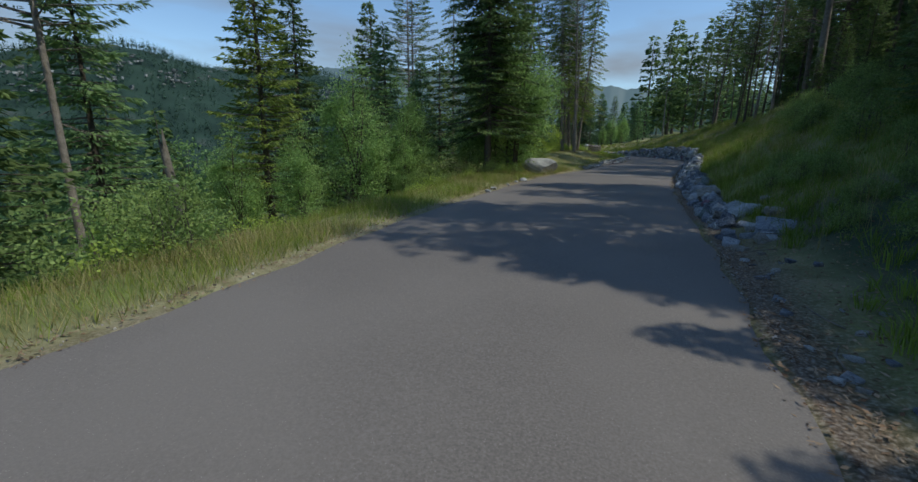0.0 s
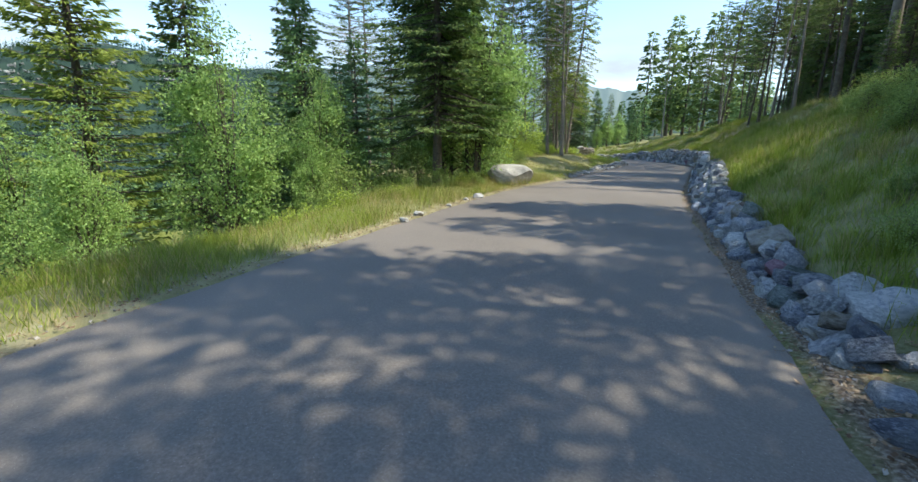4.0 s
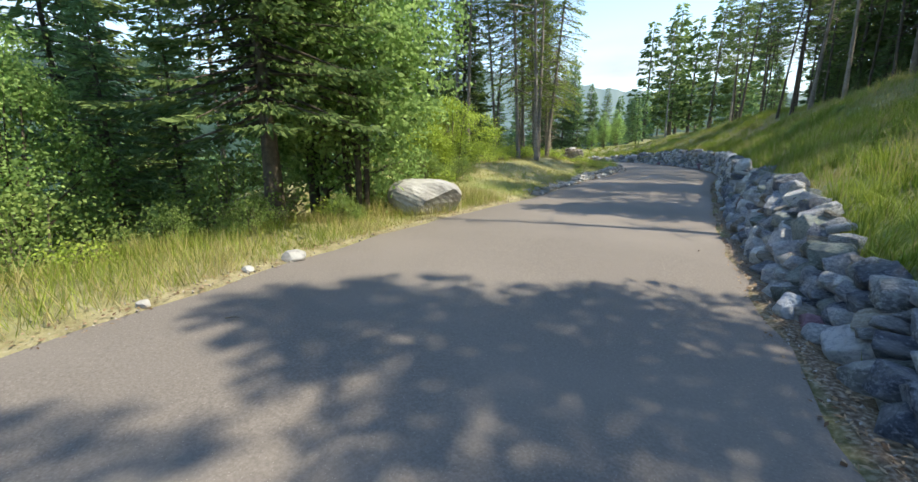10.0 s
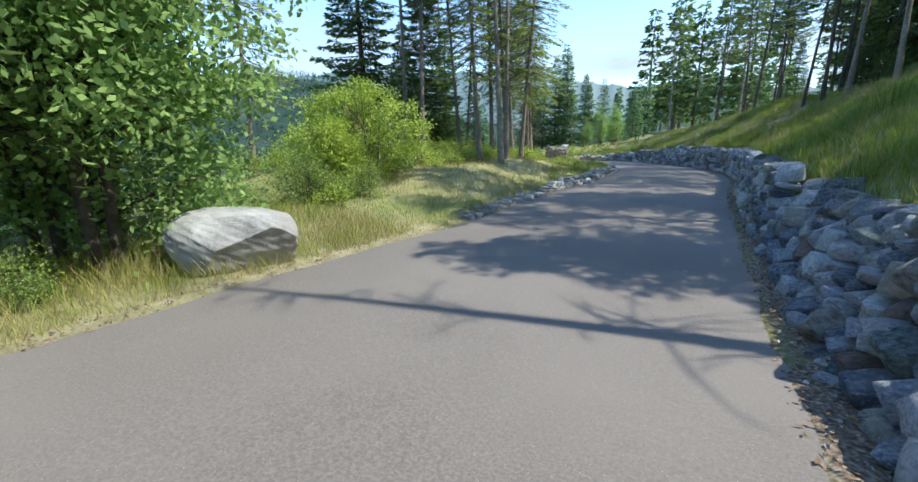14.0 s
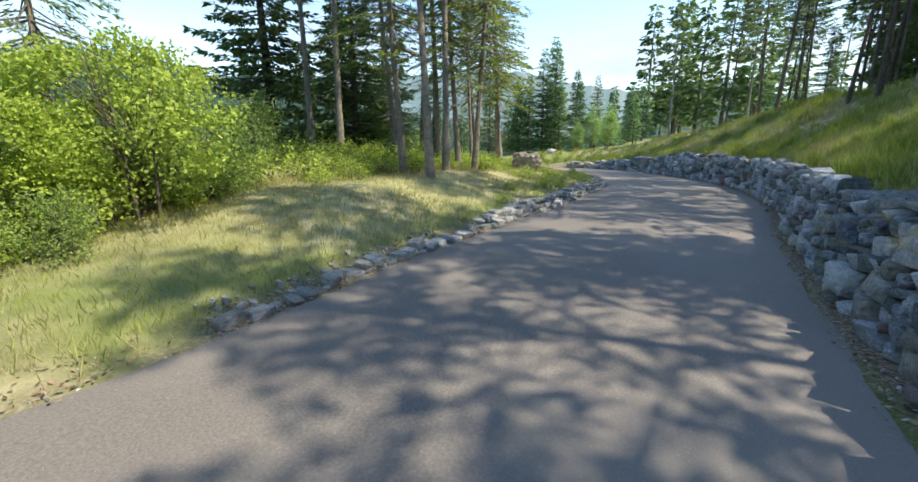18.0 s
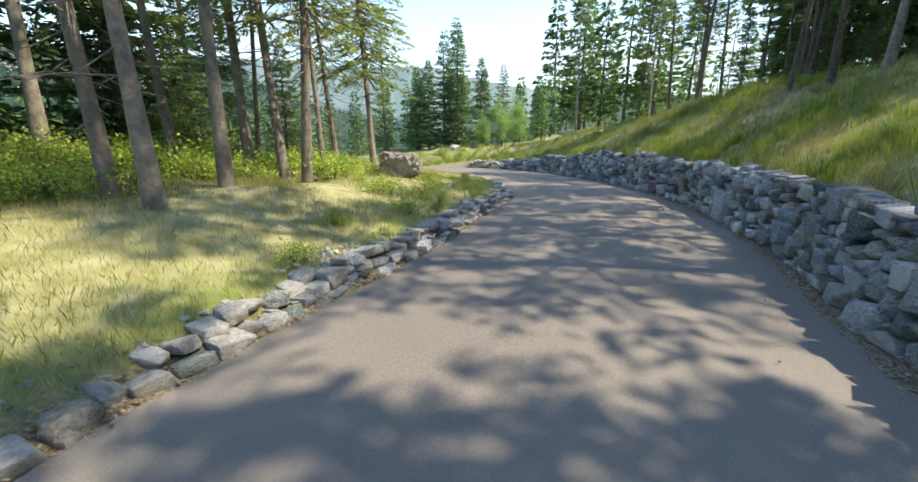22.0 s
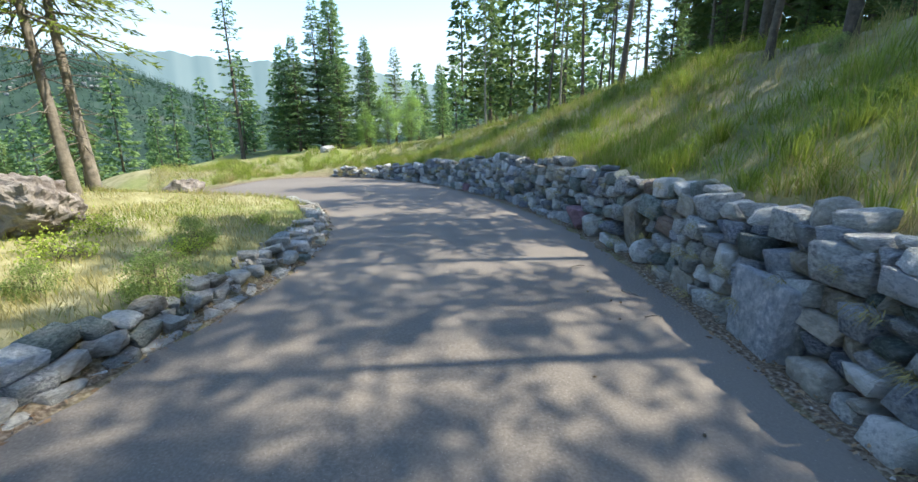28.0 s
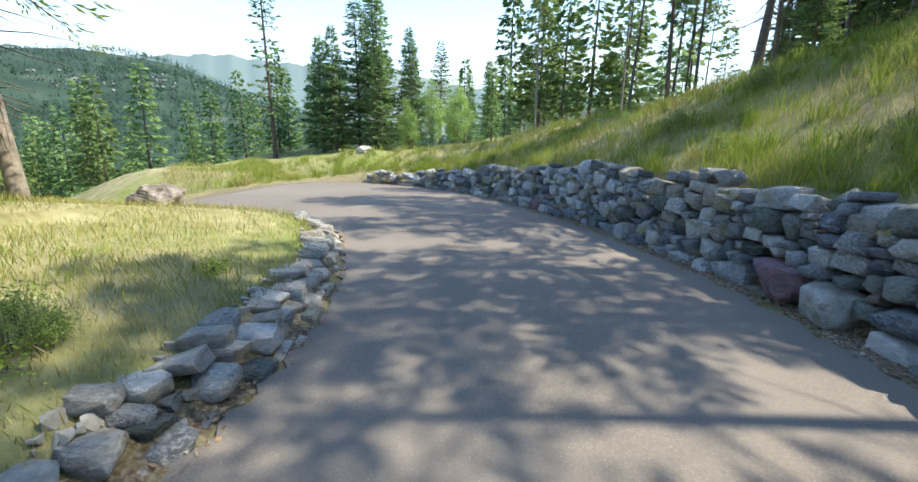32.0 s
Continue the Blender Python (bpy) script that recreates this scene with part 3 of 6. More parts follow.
def block_arrays(seed):
    """A split fieldstone about 2 units across: the hull of an uneven block's corners with a few knocked off, edges worn."""
    rng = np.random.default_rng(seed)
    corners = np.array([(a, b, c) for a in (-1, 1) for b in (-1, 1) for c in (-1, 1)], float)
    corners *= rng.uniform(0.55, 1.0, corners.shape)
    side = unit(rng.normal(size=(7, 3)))
    side = side / np.abs(side).max(1, keepdims=True) * rng.uniform(0.8, 1.0, (7, 1))
    bm = bmesh.new()
    for q in np.concatenate([corners, side]):
        bm.verts.new(q)
    made = bmesh.ops.convex_hull(bm, input=bm.verts)
    bmesh.ops.delete(bm, geom=[g for g in made["geom_interior"] if isinstance(g, bmesh.types.BMVert)], context="VERTS")
    bmesh.ops.dissolve_limit(bm, angle_limit=radians(16), verts=bm.verts, edges=bm.edges)
    bmesh.ops.bevel(bm, geom=list(bm.edges), offset=rng.uniform(0.06, 0.12), segments=2, profile=0.5, affect="EDGES", clamp_overlap=True)
    bmesh.ops.triangulate(bm, faces=bm.faces)
    bm.verts.ensure_lookup_table()
    v = np.array([q.co[:] for q in bm.verts])
    f = np.array([[q.index for q in face.verts] for face in bm.faces])
    bm.free()
    v -= (v.max(0) + v.min(0)) / 2
    return v / np.abs(v).max(0), f


STONES = {}


def stone_mesh(k, mat):
    if (k, mat.name) not in STONES:
        STONES[k, mat.name] = mesh("stone", *(block_arrays(300 + k) if k < 18 else rock_arrays(100 + k, 5, 12, 0.03, 5.0, (0.5, 0.85))), mat, True)
        STONES[k, mat.name].set_sharp_from_angle(angle=radians(24))
    return STONES[k, mat.name]


def line_at(line, s):
    run = np.concatenate([[0], np.cumsum(np.linalg.norm(np.diff(line, axis=0), axis=1))])
    p = np.array([np.interp(s, run, line[:, k]) for k in (0, 1)])
    q = np.array([np.interp(s + 0.2, run, line[:, k]) for k in (0, 1)])
    d = (q - p) / (np.linalg.norm(q - p) + 1e-9)
    return p, d


def set_stone(root, x, y, z, yaw, size, rng, tilt, mat, name="stone", label=""):
    m = Matrix.LocRotScale((x, y, z), Euler((radians(rng.uniform(-tilt, tilt)), radians(rng.uniform(-tilt, tilt)), yaw + radians(rng.uniform(-tilt, tilt)))), size)
    return child(name, stone_mesh(int(rng.integers(0, 24)), mat), root, label, root.matrix_basis.inverted() @ m)


def pack(rng, s0, s1, top, width, flat, special, big):
    """Fits stones of uneven sizes together from the ground up: middle along the line, middle height, width and height of each."""
    cell = 0.02
    n = int((s1 - s0) / cell)
    level = np.full(n, -0.08) + rng.uniform(0, 0.02, n)
    limit = np.array([top(s0 + (k + 0.5) * cell) for k in range(0, n, 10)])
    limit = np.interp(np.arange(n), np.arange(0, n, 10), limit)
    limit = limit + 0.04 * np.sin(np.arange(n) * cell * 3.1) * (limit > 0.3)
    out = []
    for _ in range(6000):
        a = int(np.argmin(level))
        low = level[a]
        if low > 50:
            break
        b = a
        while b < n - 1 and level[b + 1] < low + 0.035:
            b += 1
        while a > 0 and level[a - 1] < low + 0.035:
            a -= 1
        room = (b - a + 1) * cell
        w = rng.uniform(*width) * (1.5 if rng.random() < big else 1.0) * (1.25 if low < 0.05 and width[1] > 0.28 else 1.0)
        if room < 1.4 * w:
            w = room
        if w < 0.07:                              # a chink too small for a stone
            around = [level[k] for k in (a - 1, b + 1) if 0 <= k < n]
            level[a:b + 1] = min(around) if around else 99
            continue
        w = min(w, (1.45 if big else 1.1) * width[1])
        h = float(np.clip(w * rng.uniform(*flat), 0.075, 0.27))
        k = a if rng.random() < 0.5 else b + 1 - int(round(w / cell))
        k = max(a, k)
        m = min(n, k + max(3, int(round(w / cell))))
        mid = s0 + (k + m) / 2 * cell
        base = float(level[k:m].max())
        if base + 0.55 * h > limit[min(n - 1, (k + m) // 2)]:
            level[k:m] = 99
            continue
        level[k:m] = base + 0.96 * h
        zz = base + h / 2
        if not any(abs(mid - a2) < (b2 + w) / 2 * 0.85 and abs(zz - c2) < (e2 + h) / 2 * 0.8 for a2, b2, c2, e2 in special):
            out.append((mid, zz, w, h))
    return out


def stone_wall(label, line, s0, s1, side, top, batter, tilt, seed, width=(0.1, 0.29), flat=(0.42, 0.9), set_back=0.29, depth=0.17, special=(), light=0.42, big=0.14):
    """Rough stones fitted together along a line, leaning back into the bank."""
    rng = np.random.default_rng(seed)
    p, d = line_at(line, (s0 + s1) / 2)
    root = tagged(new("dry_stone_wall"), label, "stone wall")
    root.matrix_basis = pose(p[0], p[1], 0)
    for mid, zz, w, h in pack(rng, s0, s1, top, width, flat, special, big):
        p, d = line_at(line, mid)
        out = np.array([d[1], -d[0]]) * side
        q = p + out * (set_back + batter * max(zz, 0) + rng.uniform(-0.045, 0.045))
        base = float(valley(np.array([q[0]]), np.array([q[1]]))[0])
        pick = rng.random()
        mat = STONE_TAN if pick < 0.14 else STONE_PURPLE if pick < 0.143 else STONE_RED if pick < 0.16 else STONE_TEAL if pick < 0.28 else STONE_PALE if light > 0.7 and pick > 0.5 else STONE_LIGHT if pick < 0.28 + light else STONE_BLUE
        set_stone(root, q[0], q[1], base + zz, math.atan2(d[1], d[0]), (w * 0.52, depth * rng.uniform(0.8, 1.15) * (0.7 + w), h * rng.uniform(0.5, 0.56)), rng, tilt, mat)
    return root


def s_of(y, x=None):
    """Metres along the uphill edge at y, or nearest to a place."""
    if x is None:
        return run_at(RIGHT, y)
    return float(nearest(RIGHT, np.array([[x, y]], float))[1][0])


S14, S22, S27, S33, S38 = s_of(14.2), s_of(22.5), s_of(27.6), s_of(32.8), s_of(38.6, 1.8)
TALL_S = s_of(36.42, 2.28)
stone_wall("tumbled blue-grey stones piled against the grassy bank", RIGHT, s_of(7.6), S14, 1, lambda s: wall_top(s) - 0.02, 0.68, 40, 11, width=(0.12, 0.28), flat=(0.6, 1.05), set_back=0.32, depth=0.18, light=0.2, big=0.05)
stone_wall("tumbled blue-grey stones heaped below long grass", RIGHT, S14, S22, 1, lambda s: wall_top(s) - 0.02, 0.6, 36, 17, width=(0.12, 0.28), flat=(0.6, 1.05), set_back=0.3, depth=0.17, light=0.2, big=0.06)
BIG_S = s_of(33.9, 2.36)
stone_wall("dry-laid wall of rough blue-grey fieldstone below the bank", RIGHT, S22, S27, 1, wall_top, 0.24, 14, 12)
stone_wall("dry-laid fieldstone wall with grass hanging over its top", RIGHT, S27, S33, 1, wall_top, 0.2, 12, 16, special=[(s_of(31.5, 2.3), 0.3, 0.66, 0.16)])
bend_wall = stone_wall("dry-laid fieldstone wall with one tall upright slab", RIGHT, S33, S38, 1, wall_top, 0.2, 12, 13,
                       special=[(BIG_S, 0.5, 0.22, 0.46), (TALL_S, 0.36, 0.42, 0.7), (s_of(35.95, 2.34), 0.32, 0.14, 0.28), (s_of(37.36, 2.04), 0.4, 0.16, 0.3), (s_of(37.8, 1.92), 0.42, 0.16, 0.34)])
stone_wall("low end of the fieldstone wall curving round the bend", RIGHT, S38, WALL_END, 1, wall_top, 0.22, 12, 18)


def wall_feature(root, s, z, size, mat, label, seed):
    rng = np.random.default_rng(seed)
    p, d = line_at(RIGHT, s)
    q = p + np.array([d[1], -d[0]]) * (0.26 + 0.2 * z)
    set_stone(root, q[0], q[1], z, math.atan2(d[1], d[0]), size, rng, 5, mat, "slab", label)


wall_feature(bend_wall, BIG_S, 0.2, (0.32, 0.2, 0.32), STONE_BLUE, "broad blue-grey block at the foot", 9)
wall_feature(bend_wall, TALL_S, 0.4, (0.26, 0.17, 0.37), STONE_TAN, "tall pale slab set upright", 1)
wall_feature(bend_wall, s_of(35.95, 2.34), 0.13, (0.17, 0.2, 0.14), STONE_LIGHT, "small pale slab at the foot of the wall", 4)
wall_feature(bend_wall, s_of(37.36, 2.04), 0.14, (0.19, 0.23, 0.15), STONE_PALE, "pale grey block", 2)
wall_feature(bend_wall, s_of(37.8, 1.92), 0.16, (0.25, 0.25, 0.19), STONE_PURPLE, "purple-red block", 3)
L22, L27, L41 = run_at(LEFT, 22.3), run_at(LEFT, 26.6), run_at(LEFT, 40.4)
stone_wall("single row of pale edging stones between asphalt and grass", LEFT, L22, L27, -1, lambda s: 0.1, 0.3, 12, 15, width=(0.14, 0.27), flat=(0.45, 0.7), set_back=0.14, depth=0.14, light=0.75, big=0)
stone_wall("low border of pale grey stones edging the grass", LEFT, L27, L41, -1, lambda s: float(np.interp(s, [L27, run_at(LEFT, 29), run_at(LEFT, 36), L41],
           [0.14, 0.23, 0.24, 0.2])), 0.9, 12, 14, width=(0.13, 0.28), flat=(0.36, 0.6), set_back=0.17, depth=0.15, light=0.72, big=0)


def boulder(name, label, x, y, z, size, yaw, mat, seed, cuts=12, rough=0.06, n=26, square=3.0):
    v, f = rock_arrays(seed, n, cuts, rough, square, (0.6, 0.96))
    ob = new(name, mesh(name, v * size, f, mat, False))
    ob.matrix_basis = pose(x, y, z, 0, 0, yaw)
    return tagged(ob, label, "boulder")


boulder("boulder", "large pale grey boulder at the edge of the driveway", -4.55, 18.75, ground_z(-4.55, 18.75) + 0.26, (0.8, 0.55, 0.43), 15, STONE_PALE, 12, 8, 0.03, 34, 2.7)
boulder("boulder", "broken brown boulder with a flat top on the grass", -4.2, 35.12, ground_z(-4.2, 35.12) + 0.2, (0.52, 0.42, 0.42), 10, STONE_BROWN, 8, 11, 0.1, 30, 6.0)
boulder("boulder", "low grey boulder lying in the dry grass", -5.65, 39.6, ground_z(-5.65, 39.6) + 0.14, (0.42, 0.32, 0.24), -15, STONE_BROWN, 21, 14, 0.11, 28)
boulder("boulder", "small pale boulder in the grass beyond the bend", -7.2, 52.5, ground_z(-7.2, 52.5) + 0.12, (0.35, 0.3, 0.22), 0, STONE_PALE, 33)


# ---- trees ----
def needles(rng, n_branch, h, r, bare, per_m, length, width, droop, inner=0.12, power=0.75, upturn=0.2, spread=0.8, twigs=True):
    """Branches with sprays of needles: pairs of arrays for wood and for foliage."""
    u = np.sort(rng.random(n_branch)) ** 0.9
    z = h * (bare + (1 - bare) * u)
    reach = r * (1 - u) ** power * rng.uniform(0.55, 1.12, n_branch) + 0.1
    az = np.arange(n_branch) * 2.39996 + rng.uniform(-0.5, 0.5, n_branch)
    out = np.stack([np.cos(az), np.sin(az), 0 * az], 1)
    drop = droop * rng.uniform(0.5, 1.4, n_branch)
    count = np.maximum(2, (reach * per_m * rng.uniform(0.7, 1.3, n_branch)).astype(int))
    k = np.repeat(np.arange(n_branch), count)
    t = inner + (1 - inner) * rng.random(len(k)) ** 0.75
    far = reach[k] * t
    root = out[k] * far[:, None]
    root[:, 2] = z[k] - drop[k] * far + upturn * far * t
    side = np.stack([-out[k][:, 1], out[k][:, 0], 0 * far], 1)
    swing = rng.uniform(-spread, spread, len(k))
    along = unit(out[k] * rng.uniform(0.35, 1.0, len(k))[:, None] + side * swing[:, None] + np.stack([0 * far, 0 * far, rng.uniform(-0.6, 0.12, len(k))], 1))
    root += side * (swing * 0.34 * reach[k] * (1.15 - t))[:, None]
    size = length * rng.uniform(0.6, 1.3, len(k))
    across = unit(np.cross(along, np.stack([rng.normal(0, 0.9, len(k)), rng.normal(0, 0.9, len(k)), np.ones(len(k))], 1)))
    leaf = sheets(root, along * size[:, None], across * (width * rng.uniform(0.7, 1.3, len(k)))[:, None])
    wood = []
    for b in range(n_branch):
        if twigs and reach[b] > 0.45:
            e = out[b] * reach[b] * 0.85
            e[2] = z[b] - drop[b] * reach[b] * 0.85 + upturn * reach[b] * 0.7
            wood.append(tube([(0, 0, z[b]), e], [0.012 + 0.012 * reach[b], 0.004], 3))
    return wood, leaf


def trunk_tube(rng, h, r, lean=0.02, sides=9):
    k = np.linspace(0, 1, 9)
    p = np.stack([lean * h * k ** 2 * 0.5 + 0.05 * np.sin(k * 5 + rng.uniform(0, 6)) * k, 0.05 * np.sin(k * 4 + rng.uniform(0, 6)) * k, h * k - 0.25 * (k == 0)], 1)
    return tube(p, r * (1.0 - 0.93 * k ** 1.15) + r * 0.45 * np.exp(-k * 22), sides)


def tree(name, label, wood, leaf, bark, foliage, category="tree", limbs=None):
    root = tagged(new(name), label, category)
    stem = child("trunk", mesh("trunk", *wood, bark, True), root)
    if limbs:
        tagged(child("branchwork", mesh("branchwork", *join(limbs), bark, True), stem), kind="stuff")
    child("crown", mesh("crown", *leaf, foliage), root)
    return root


def conifer(seed, name, label, h, r, bare, n_branch, per_m, length, width, droop, bark, foliage, trunk_r, dead=0, **more):
    rng = np.random.default_rng(seed)
    limbs, leaf = needles(rng, n_branch, h, r, bare, per_m, length, width, droop, **more)
    for k in range(dead):                        # bare dead twigs under the crown
        z, a, ln = rng.uniform(0.25, 1.0) * bare * h, rng.uniform(0, 6.28), rng.uniform(0.3, 1.1)
        e = np.array([math.cos(a) * ln, math.sin(a) * ln, z - rng.uniform(0, 0.4) * ln])
        limbs.append(tube([(0, 0, z), e * (0.5, 0.5, 1), e - (0, 0, 0.1)], [0.014, 0.009, 0.003], 3))
    return tree(name, label, trunk_tube(rng, h, trunk_r), leaf, bark, foliage, limbs=limbs)


def leafy_crown(rng, centre, radii, clumps, per_clump, leaf, clump_r, lobes=11):
    """Leaves in clumps on the skins of several uneven lobes, with gaps between them and shoots standing out."""
    radii = np.array(radii)
    d = unit(rng.normal(size=(lobes, 3)))
    d[:, 2] = np.linspace(-0.85, 0.95, lobes)
    d[:, :2] *= (np.sqrt(1 - d[:, 2] ** 2) / (np.hypot(d[:, 0], d[:, 1]) + 1e-9))[:, None]
    heart = d * rng.uniform(0.42, 0.78, (lobes, 1))
    size = rng.uniform(0.3, 0.52, lobes)
    k = rng.integers(0, lobes, clumps)
    e = unit(rng.normal(size=(clumps, 3)) + 0.5 * d[k])
    c = heart[k] + e * (size[k] * rng.uniform(0.55, 1.0, clumps) ** 0.5)[:, None]
    shoot = rng.random(clumps) < 0.07
    c[shoot] += e[shoot] * 0.16 + (0, 0, 0.06)
    c = np.array(centre) + c * radii
    k = np.repeat(np.arange(clumps), per_clump)
    root = c[k] + rng.normal(size=(len(k), 3)) * clump_r * np.array((1, 1, 0.75))
    along = unit(rng.normal(size=(len(k), 3)) + (0, 0, -0.35)) * (leaf * rng.uniform(0.6, 1.3, len(k)))[:, None]
    across = unit(np.cross(along, rng.normal(size=(len(k), 3)) + (0, 0, 0.8))) * (leaf * 0.36 * rng.uniform(0.7, 1.2, len(k)))[:, None]
    return c, sheets(root, along, across)


def broadleaf(seed, name, label, h, r, stems, clumps, per_clump, leaf, foliage, low=0.2, category="tree", trunk_r=0.06, clump_r=0.22):
    rng = np.random.default_rng(seed)
    mid = h * (1 + low) / 2
    c, leaves = leafy_crown(rng, (0, 0, mid), (r, r, h * (1 - low) / 2), clumps, per_clump, leaf, clump_r)
    wood, limbs = [], []
    for s in range(stems):
        a = s * 2.4 + rng.uniform(0, 1)
        foot = np.array([math.cos(a), math.sin(a), 0]) * 0.08 * stems ** 0.5
        tip = np.array([math.cos(a) * r * 0.35, math.sin(a) * r * 0.35, h * rng.uniform(0.75, 0.95)])
        q = [foot - (0, 0, 0.2), foot * 1.5 + (0, 0, h * 0.3), (foot + tip) / 2 + (0, 0, h * 0.12), tip]
        wood.append(tube(q, [trunk_r, trunk_r * 0.75, trunk_r * 0.5, trunk_r * 0.12], 6))
    for e in c[:: max(1, clumps // 36)]:
        start = np.array([0, 0, e[2] * 0.55])
        limbs.append(tube([start, (start + e) / 2 + (0, 0, 0.1), e], [trunk_r * 0.4, trunk_r * 0.25, 0.005], 3))
    return tree(name, label, join(wood), leaves, BARK_GREY, foliage, category, limbs)


GROWN = {}


def plant(kind, x, y, scale=1.0, yaw=None, lean=0.0, label="", group="", sink=0.05, z=None):
    """Sets a tree of a kind at a place: the first is grown, the rest are copies."""
    yaw = (x * 37.1 + y * 91.7) % 360 if yaw is None else yaw
    z = ground_z(x, y) - sink if z is None else z
    m = pose(x, y, z, 0, lean, 0) @ pose(0, 0, 0, 0, 0, yaw) @ Matrix.Scale(scale, 4)
    if kind not in GROWN:
        GROWN[kind] = KINDS[kind]()
        GROWN[kind].matrix_basis = m
        ob = GROWN[kind]
        base_scale = None
    else:
        proto = GROWN[kind]
        keep = proto.matrix_basis.copy()
        proto.scale = (1, 1, 1)
        ob = copy_thing(proto, m)
        proto.matrix_basis = keep
    return tagged(ob, label, group=group)


